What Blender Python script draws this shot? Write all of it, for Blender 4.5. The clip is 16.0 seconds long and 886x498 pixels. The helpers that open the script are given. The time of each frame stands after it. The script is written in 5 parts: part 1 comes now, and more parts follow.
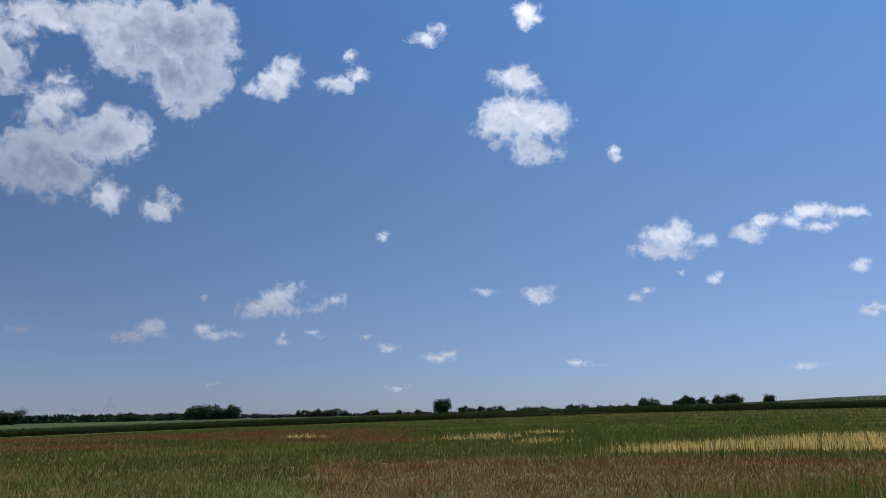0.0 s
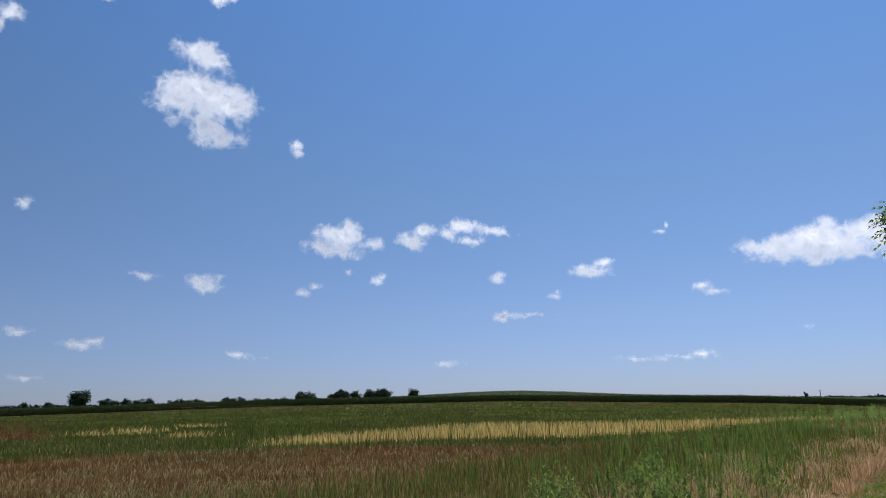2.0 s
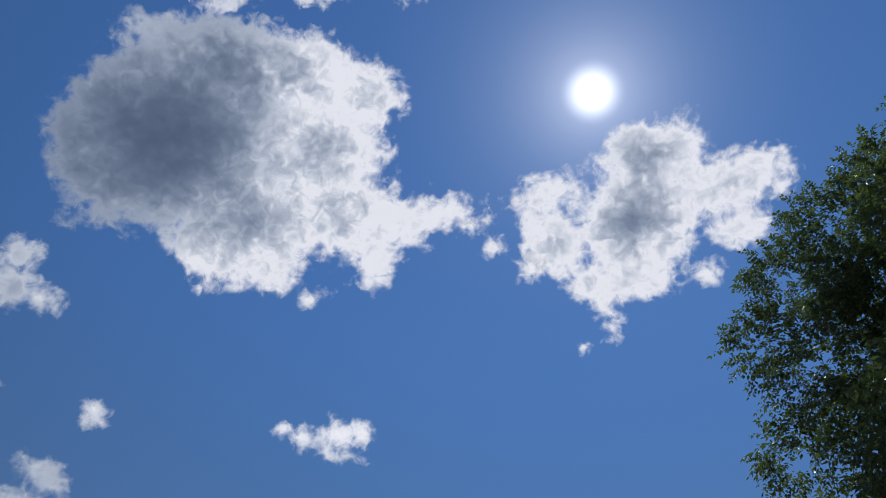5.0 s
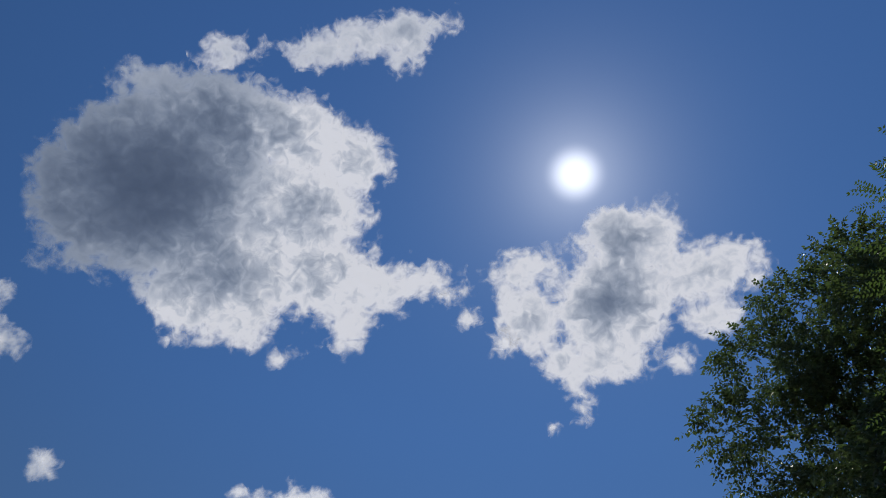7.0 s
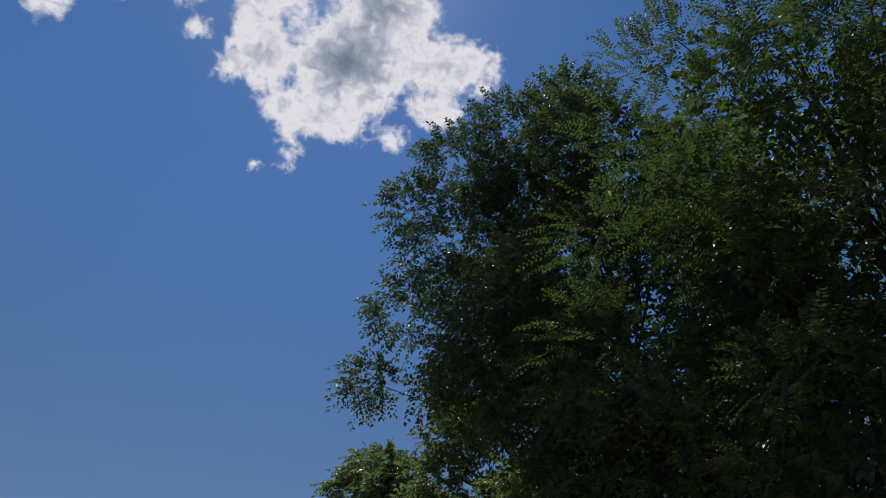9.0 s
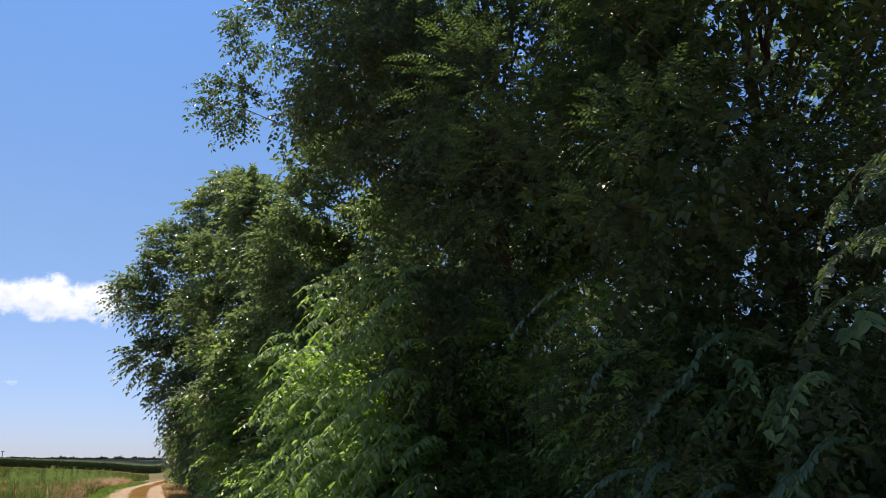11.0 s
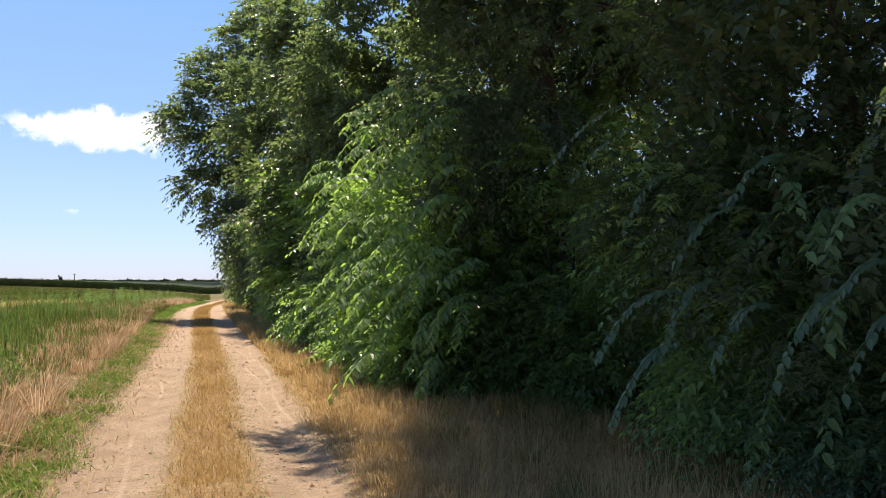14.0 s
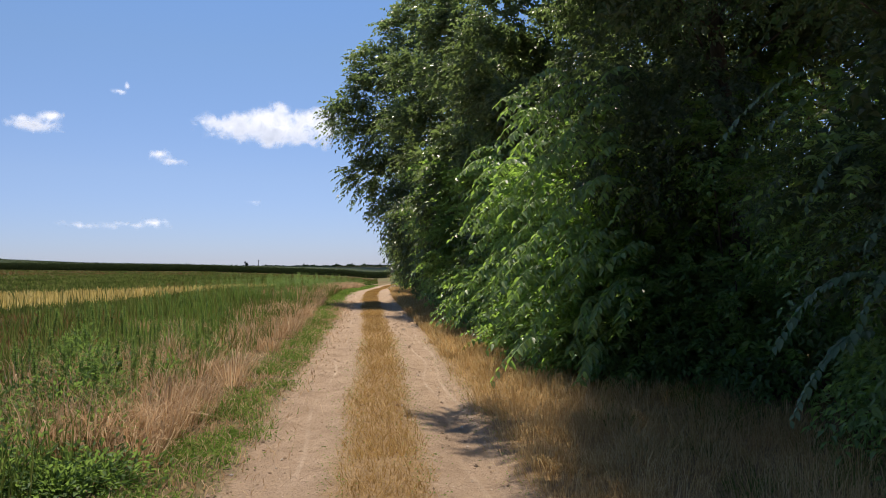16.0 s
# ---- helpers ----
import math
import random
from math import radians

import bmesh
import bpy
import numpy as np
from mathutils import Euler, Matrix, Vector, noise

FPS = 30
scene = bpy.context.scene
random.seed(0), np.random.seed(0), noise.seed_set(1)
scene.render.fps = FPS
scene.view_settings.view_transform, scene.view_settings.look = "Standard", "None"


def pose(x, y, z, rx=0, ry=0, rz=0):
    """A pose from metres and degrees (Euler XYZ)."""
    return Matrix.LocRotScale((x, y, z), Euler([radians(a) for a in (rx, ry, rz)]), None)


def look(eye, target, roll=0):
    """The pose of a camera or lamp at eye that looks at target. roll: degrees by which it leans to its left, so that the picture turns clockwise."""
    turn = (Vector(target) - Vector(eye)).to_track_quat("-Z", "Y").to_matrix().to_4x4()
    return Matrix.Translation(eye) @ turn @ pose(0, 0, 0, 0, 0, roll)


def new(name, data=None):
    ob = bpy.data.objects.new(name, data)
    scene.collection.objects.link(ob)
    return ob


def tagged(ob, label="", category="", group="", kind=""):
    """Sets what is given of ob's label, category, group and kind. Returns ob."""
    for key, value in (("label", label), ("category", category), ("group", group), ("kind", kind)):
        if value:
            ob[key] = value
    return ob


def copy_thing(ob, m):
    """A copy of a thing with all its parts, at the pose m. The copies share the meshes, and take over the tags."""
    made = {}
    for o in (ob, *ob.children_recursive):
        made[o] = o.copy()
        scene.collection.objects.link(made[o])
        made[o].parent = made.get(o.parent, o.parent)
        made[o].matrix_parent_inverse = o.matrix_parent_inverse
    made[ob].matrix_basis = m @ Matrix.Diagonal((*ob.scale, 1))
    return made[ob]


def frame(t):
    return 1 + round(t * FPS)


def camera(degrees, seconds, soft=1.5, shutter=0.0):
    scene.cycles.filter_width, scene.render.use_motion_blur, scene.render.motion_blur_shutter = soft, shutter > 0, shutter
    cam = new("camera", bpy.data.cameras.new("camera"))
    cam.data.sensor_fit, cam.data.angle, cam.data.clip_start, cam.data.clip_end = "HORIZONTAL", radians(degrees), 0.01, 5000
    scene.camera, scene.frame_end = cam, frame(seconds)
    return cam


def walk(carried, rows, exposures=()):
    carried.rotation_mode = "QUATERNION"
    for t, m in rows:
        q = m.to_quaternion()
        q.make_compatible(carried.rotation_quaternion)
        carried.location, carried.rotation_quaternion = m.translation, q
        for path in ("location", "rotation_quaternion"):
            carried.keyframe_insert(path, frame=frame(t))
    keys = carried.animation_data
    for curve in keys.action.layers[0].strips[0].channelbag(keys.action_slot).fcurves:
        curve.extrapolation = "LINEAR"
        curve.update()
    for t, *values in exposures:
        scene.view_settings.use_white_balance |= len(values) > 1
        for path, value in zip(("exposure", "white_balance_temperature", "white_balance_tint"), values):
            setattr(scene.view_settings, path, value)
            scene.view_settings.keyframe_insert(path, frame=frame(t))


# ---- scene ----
# Seconds, heading (to the left of the track), tilt, roll, and the eye's place.
PATH = [
    (0.0, 62.60, 12.98, -0.89, 0, -0.25, 1.6),
    (0.5, 56.40, 12.66, 0.11, 0, -0.25, 1.6),
    (1.0, 50.33, 12.45, 0.11, 0, -0.25, 1.6),
    (1.5, 43.92, 12.15, -0.03, 0, -0.25, 1.6),
    (2.0, 36.30, 12.06, -0.87, 0, -0.25, 1.6),
    (2.5, 30.41, 11.92, -1.66, 0, -0.25, 1.6),
    (3.0, 27.78, 13.32, -1.10, 0, -0.25, 1.6),
    (3.5, 25.88, 22.69, 0.54, 0, -0.25, 1.6),
    (4.0, 25.84, 32.15, 2.89, 0, -0.25, 1.6),
    (4.5, 26.30, 42.14, 4.75, 0, -0.25, 1.6),
    (5.0, 26.72, 49.53, 5.74, 0, -0.25, 1.6),
    (5.2, 26.80, 51.44, 6.26, 0, -0.25, 1.6),
    (7.3, 23.84, 55.32, 9.52, 0, -0.05, 1.6),
    (7.5, 20.44, 54.64, 12.34, 0, -0.05, 1.6),
    (8.0, 6.46, 50.83, 7.66, 0, 0, 1.6),
    (8.5, -2.88, 43.48, 4.35, 0, 0, 1.6),
    (9.0, -9.26, 37.28, 1.88, 0, 0, 1.6),
    (9.5, -14.20, 31.23, 0.40, 0, 0, 1.6),
    (10.0, -16.83, 25.08, -0.73, 0, 0, 1.6),
    (10.2, -18.61, 23.11, -1.28, 0, 0, 1.6),
    (12.3, -22.88, 8.14, 1.95, 0, 0, 1.6),
    (12.5, -23.21, 7.48, 1.96, 0, 0, 1.6),
    (13.0, -23.52, 6.31, 1.90, 0, 0, 1.6),
    (13.5, -22.34, 3.85, 0.45, 0, 0, 1.6),
    (14.0, -17.98, 2.42, -0.11, 0, 0, 1.6),
    (14.5, -14.97, 1.80, -0.44, 0, 0, 1.6),
    (15.0, -12.32, 1.52, -0.53, 0, 0, 1.6),
    (15.5, -9.20, 1.31, -0.54, 0, 0, 1.6),
    (16.0, -5.24, 1.21, -0.52, 0, 0, 1.6),
]
cam = camera(63.4, 16.0, soft=0.6)
walk(cam, [(t, pose(x, y, z, 90 + tilt, 0, yaw) @ pose(0, 0, 0, 0, 0, roll))
           for t, yaw, tilt, roll, x, y, z in PATH],
     exposures=[(0, 0.14, 6800, 12), (2.5, 0.16, 6800, 12), (4, 0.04, 6700, 10), (5.2, -0.66, 6500, 10), (7.3, -0.85, 6500, 10),
                (9, -0.68, 6800, 12), (10.2, 0.14, 7200, 14), (12.3, 0.9, 7500, 15), (13.4, 1.12, 7500, 15), (14.0, 0.95, 7600, 15),
                (14.6, 0.92, 7400, 15), (16, 0.38, 7300, 14)])

# ---- light ----
SUN_AZ, SUN_EL = radians(-5.1), radians(61.2)
SUN_DIR = Vector((math.sin(SUN_AZ) * math.cos(SUN_EL), math.cos(SUN_AZ) * math.cos(SUN_EL), math.sin(SUN_EL)))
sun_data = bpy.data.lights.new("sun", "SUN")
sun_data.energy, sun_data.angle, sun_data.color = 5.0, radians(0.53), (1.0, 0.95, 0.87)
sun = new("sun", sun_data)
sun.matrix_world = look(SUN_DIR * 100, (0, 0, 0))

world = bpy.data.worlds.new("sky")
scene.world = world
world.use_nodes = True
wt = world.node_tree
wt.nodes.clear()


def wnode(kind, **values):
    n = wt.nodes.new(kind)
    for key, value in values.items():
        setattr(n, key, value)
    return n


AIR = ((0.0, (0.27, 0.34, 0.60)), (0.12, (0.37, 0.407, 0.54)), (0.28, (0.39, 0.455, 0.53)), (0.48, (0.37, 0.505, 0.62)), (0.65, (0.37, 0.555, 0.73)), (0.8, (0.37, 0.57, 0.76)), (1.0, (0.37, 0.57, 0.78)))
sky = wnode("ShaderNodeTexSky", sky_type="NISHITA", sun_disc=False, sun_elevation=SUN_EL, sun_rotation=SUN_AZ,
            altitude=100, air_density=1.0, dust_density=0.05, ozone_density=4.0)
coords = wnode("ShaderNodeTexCoord")
toward = wnode("ShaderNodeVectorMath", operation="DOT_PRODUCT")
toward.inputs[1].default_value = SUN_DIR
wt.links.new(coords.outputs["Generated"], toward.inputs[0])
# the sun's disc with its bright aureole, by the angle from the sun
angle = wnode("ShaderNodeMath", operation="ARCCOSINE")
wt.links.new(toward.outputs["Value"], angle.inputs[0])
glow = wnode("ShaderNodeMapRange", interpolation_type="SMOOTHERSTEP", clamp=True)
for i, v in enumerate((radians(0.2), radians(2.8), 7.0, 0.0)):
    glow.inputs[i + 1].default_value = v
wt.links.new(angle.outputs[0], glow.inputs[0])
halo = wnode("ShaderNodeMath", operation="MULTIPLY")
halo.inputs[1].default_value = -1 / radians(3.6)
wt.links.new(angle.outputs[0], halo.inputs[0])
halo_exp = wnode("ShaderNodeMath", operation="EXPONENT")
wt.links.new(halo.outputs[0], halo_exp.inputs[0])
halo_gain = wnode("ShaderNodeMath", operation="MULTIPLY")
halo_gain.inputs[1].default_value = 5.0
wt.links.new(halo_exp.outputs[0], halo_gain.inputs[0])
total = wnode("ShaderNodeMath", operation="ADD")
wt.links.new(glow.outputs[0], total.inputs[0])
wt.links.new(halo_gain.outputs[0], total.inputs[1])
# clear summer air: deeper blue overhead, pale lavender blue low down
height = wnode("ShaderNodeSeparateXYZ")
wt.links.new(coords.outputs["Generated"], height.inputs[0])
air = wnode("ShaderNodeValToRGB")
for p, c in AIR[1:-1]:
    air.color_ramp.elements.new(p)
for k, (p, c) in enumerate(AIR):
    air.color_ramp.elements[k].color = (*c, 1)
wt.links.new(height.outputs[2], air.inputs[0])
tint = wnode("ShaderNodeMix", data_type="RGBA", blend_type="MULTIPLY")
tint.inputs["Factor"].default_value = 1.0
wt.links.new(sky.outputs[0], tint.inputs["A"])
wt.links.new(air.outputs[0], tint.inputs["B"])
# the sky is deepest at a right angle to the sun
skew = wnode("ShaderNodeMath", operation="ABSOLUTE")
wt.links.new(toward.outputs["Value"], skew.inputs[0])
away = wnode("ShaderNodeMapRange", clamp=True)
for i, v in enumerate((0.15, 0.9, 0.68, 1.12)):
    away.inputs[i + 1].default_value = v
wt.links.new(skew.outputs[0], away.inputs[0])
deeper = wnode("ShaderNodeVectorMath", operation="SCALE")
wt.links.new(tint.outputs["Result"], deeper.inputs[0])
wt.links.new(away.outputs[0], deeper.inputs["Scale"])
sum_ = wnode("ShaderNodeMix", data_type="RGBA", blend_type="ADD")
sum_.inputs["Factor"].default_value = 1.0
wt.links.new(deeper.outputs[0], sum_.inputs["A"])
wt.links.new(total.outputs[0], sum_.inputs["B"])
ground_glow = wnode("ShaderNodeBackground")
ground_glow.inputs["Strength"].default_value = 0.17
wt.links.new(sum_.outputs["Result"], ground_glow.inputs["Color"])
wout = wnode("ShaderNodeOutputWorld")
wt.links.new(ground_glow.outputs[0], wout.inputs[0])

# ---- materials ----
class Nodes:
    """A node material in short form."""

    def __init__(self, name):
        self.mat = bpy.data.materials.new(name)
        self.mat.use_nodes = True
        self.tree = self.mat.node_tree
        self.tree.nodes.clear()
        self.out = self.tree.nodes.new("ShaderNodeOutputMaterial")

    def add(self, kind, inputs=(), **values):
        n = self.tree.nodes.new(kind)
        for key, value in values.items():
            setattr(n, key, value)
        for key, value in dict(inputs).items():
            self.plug(n.inputs[key], value)
        return n

    def plug(self, socket, value):
        if isinstance(value, bpy.types.NodeSocket):
            self.tree.links.new(value, socket)
        else:
            socket.default_value = value

    def math(self, op, a, b=0.0, c=0.0):
        return self.add("ShaderNodeMath", {0: a, 1: b, 2: c}, operation=op).outputs[0]

    def noise(self, scale, detail=4.0, rough=0.55, vector=None, stretch=None, swirl=0.0):
        if vector is None:
            vector = self.add("ShaderNodeTexCoord").outputs["Object"]
        if stretch:
            vector = self.add("ShaderNodeMapping", {"Vector": vector, "Scale": stretch}).outputs[0]
        n = self.add("ShaderNodeTexNoise", {"Vector": vector, "Scale": scale, "Detail": detail, "Roughness": rough, "Distortion": swirl})
        return n.outputs[0]

    def ramp(self, value, *stops):
        n = self.add("ShaderNodeValToRGB", {0: value})
        e = n.color_ramp.elements
        while len(e) < len(stops):
            e.new(0.5)
        for el, (p, c) in zip(e, stops):
            el.position, el.color = p, (*c, 1)
        return n.outputs[0]

    def span(self, value, a, b, c=0.0, d=1.0):
        return self.add("ShaderNodeMapRange", {0: value, 1: a, 2: b, 3: c, 4: d}, clamp=True).outputs[0]

    def mix(self, f, a, b, blend="MIX"):
        n = self.add("ShaderNodeMix", {"Factor": f}, data_type="RGBA", blend_type=blend)
        for key, v in (("A", a), ("B", b)):
            self.plug(n.inputs[key], (*v, 1) if isinstance(v, tuple) else v)
        return n.outputs["Result"]

    def bump(self, height, strength, distance):
        return self.add("ShaderNodeBump", {"Height": height, "Strength": strength, "Distance": distance}).outputs[0]

    def surface(self, socket):
        self.tree.links.new(socket, self.out.inputs[0])
        return self.mat


def leaf_material(name, dark, light, through_col, rough=0.42, share=0.38, shine=0.4):
    """Leaf blade: coloured by island, with light passing through it."""
    n = Nodes(name)
    rnd = n.add("ShaderNodeNewGeometry").outputs["Random Per Island"]
    patch = n.noise(0.9, 3)
    f = n.math("ADD", n.math("MULTIPLY", rnd, 0.75), n.math("MULTIPLY", n.span(patch, 0.3, 0.7), 0.25))
    col = n.mix(f, dark, light)
    gloss = n.add("ShaderNodeBsdfPrincipled", {"Base Color": col, "Roughness": rough, "Specular IOR Level": shine})
    back = n.add("ShaderNodeBsdfTranslucent", {"Color": n.mix(f, tuple(0.6 * c for c in through_col), through_col)})
    return n.surface(n.add("ShaderNodeMixShader", {0: share, 1: gloss.outputs[0], 2: back.outputs[0]}).outputs[0])


def blade_material(name, a, b, c, share=0.4):
    n = Nodes(name)
    rnd = n.add("ShaderNodeNewGeometry").outputs["Random Per Island"]
    patch = n.noise(0.35, 4)
    col = n.ramp(rnd, (0.0, a), (0.5, b), (1.0, c))
    col = n.mix(n.span(patch, 0.35, 0.7, 0.0, 0.5), col, tuple(0.6 * v for v in a))
    face = n.add("ShaderNodeBsdfDiffuse", {"Color": col})
    back = n.add("ShaderNodeBsdfTranslucent", {"Color": col})
    return n.surface(n.add("ShaderNodeMixShader", {0: share, 1: face.outputs[0], 2: back.outputs[0]}).outputs[0])


LEAF = leaf_material("leaf", (0.034, 0.053, 0.033), (0.19, 0.235, 0.14), (0.3, 0.44, 0.12), 0.4, 0.34, 0.5)
LEAF_DARK = leaf_material("dark_leaf", (0.034, 0.055, 0.036), (0.135, 0.178, 0.112), (0.2, 0.32, 0.08), 0.44, 0.26, 0.4)
LEAF_LOCUST = leaf_material("locust_leaf", (0.032, 0.056, 0.031), (0.075, 0.113, 0.058), (0.2, 0.34, 0.07), 0.5, 0.3)
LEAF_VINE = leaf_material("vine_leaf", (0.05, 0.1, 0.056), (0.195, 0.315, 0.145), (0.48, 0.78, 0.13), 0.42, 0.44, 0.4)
LEAF_SHOOT = leaf_material("shoot_leaf", (0.044, 0.086, 0.048), (0.09, 0.155, 0.078), (0.22, 0.42, 0.08), 0.45, 0.3, 0.4)
LEAF_FAR = leaf_material("far_leaf", (0.022, 0.036, 0.024), (0.05, 0.072, 0.042), (0.03, 0.06, 0.02), 0.9, 0.15, 0.02)
CORN_LEAF = leaf_material("corn_leaf", (0.03, 0.046, 0.02), (0.07, 0.092, 0.04), (0.08, 0.12, 0.04), 0.8, 0.2, 0.05)
WEED_LEAF = leaf_material("weed_leaf", (0.05, 0.1, 0.036), (0.13, 0.205, 0.072), (0.28, 0.45, 0.09), 0.6, 0.4, 0.2)
DRY = blade_material("dry_grass", (0.36, 0.22, 0.115), (0.56, 0.38, 0.22), (0.72, 0.56, 0.37))
RUSSET = blade_material("russet_grass", (0.13, 0.07, 0.028), (0.2, 0.112, 0.047), (0.28, 0.17, 0.076))
MEADOW = blade_material("meadow_grass", (0.07, 0.11, 0.024), (0.14, 0.19, 0.045), (0.25, 0.27, 0.085))
STRAW = blade_material("straw", (0.46, 0.34, 0.10), (0.66, 0.51, 0.18), (0.78, 0.64, 0.29), 0.45)
VERGE = blade_material("verge_grass", (0.38, 0.245, 0.1), (0.58, 0.4, 0.185), (0.72, 0.56, 0.31))
GOLD = blade_material("golden_grass", (0.30, 0.175, 0.06), (0.47, 0.30, 0.11), (0.62, 0.45, 0.2))
LUSH = blade_material("lush_grass", (0.085, 0.17, 0.028), (0.165, 0.28, 0.055), (0.32, 0.4, 0.11))
GREEN = blade_material("green_grass", (0.055, 0.082, 0.02), (0.1, 0.132, 0.033), (0.17, 0.185, 0.056))


def bark_material():
    n = Nodes("bark")
    ridges = n.noise(9, 6, 0.7, stretch=(1, 1, 0.18))
    col = n.ramp(ridges, (0.3, (0.035, 0.026, 0.018)), (0.65, (0.13, 0.10, 0.075)))
    b = n.add("ShaderNodeBsdfPrincipled", {"Base Color": col, "Roughness": 0.9, "Normal": n.bump(ridges, 0.8, 0.04)})
    return n.surface(b.outputs[0])


BARK = bark_material()


def cloud_material():
    """Vapour lit through by the sun: dense parts pass less light, thin rims let the sky show. Shade painted in by
    make_cloud counts as extra depth.
    """
    n = Nodes("cloud")
    depth = n.add("ShaderNodeAttribute", attribute_name="vapour_and_shade").outputs["Fac"]
    vec = n.add("ShaderNodeTexCoord").outputs["Object"]
    fine = n.noise(0.016, 4, 0.5, vec, swirl=0.9)
    wisps = n.noise(0.0065, 5, 0.55, vec, swirl=0.6)
    rim = n.add("ShaderNodeAttribute", attribute_name="rim").outputs["Fac"]
    ragged = n.math("ADD", rim, n.math("ADD", n.math("MULTIPLY", n.math("SUBTRACT", fine, 0.5), 1.7), n.math("MULTIPLY", n.math("SUBTRACT", wisps, 0.5), 1.3)))
    alpha = n.add("ShaderNodeMapRange", {0: ragged, 1: -0.1, 2: 1.1, 3: 0.0, 4: 0.985},
                  interpolation_type="SMOOTHSTEP", clamp=True).outputs[0]
    folds = n.math("ADD", n.math("MULTIPLY", n.math("SUBTRACT", wisps, 0.5), 3.6), n.math("MULTIPLY", n.math("SUBTRACT", fine, 0.5), 3.2))
    thick = n.math("MAXIMUM", n.math("SUBTRACT", n.math("ADD", depth, n.math("MULTIPLY", folds, n.span(rim, 0.3, 2.0))), 0.7), 0.0)
    passing = n.math("MULTIPLY_ADD", 0.8, n.math("POWER", 0.60, thick), 0.17)
    # skylight painted into the colour: thick parts and the body are tinted blue
    white = n.add("ShaderNodeCombineColor", {0: n.math("POWER", passing, 1.5), 1: n.math("POWER", passing, 1.28), 2: passing}).outputs[0]
    up = n.add("ShaderNodeCombineXYZ", {2: -1.0}).outputs[0]
    lit = n.add("ShaderNodeBsdfTranslucent", {"Color": white, "Normal": up})
    body = n.add("ShaderNodeBsdfDiffuse", {"Color": (0.52, 0.63, 0.86, 1)})
    solid = n.add("ShaderNodeMixShader", {0: 0.2, 1: lit.outputs[0], 2: body.outputs[0]})
    clear = n.add("ShaderNodeBsdfTransparent")
    return n.surface(n.add("ShaderNodeMixShader", {0: alpha, 1: clear.outputs[0], 2: solid.outputs[0]}).outputs[0])


CLOUD = cloud_material()


# how far the track leaves its straight line
BEND_Y, BEND_X = (0, 15, 35, 48, 62, 76, 100, 140), (0, 0, -0.4, -0.3, 0.2, 1.1, 4.0, 12.0)


def bend(y):
    return np.interp(y, BEND_Y, BEND_X)


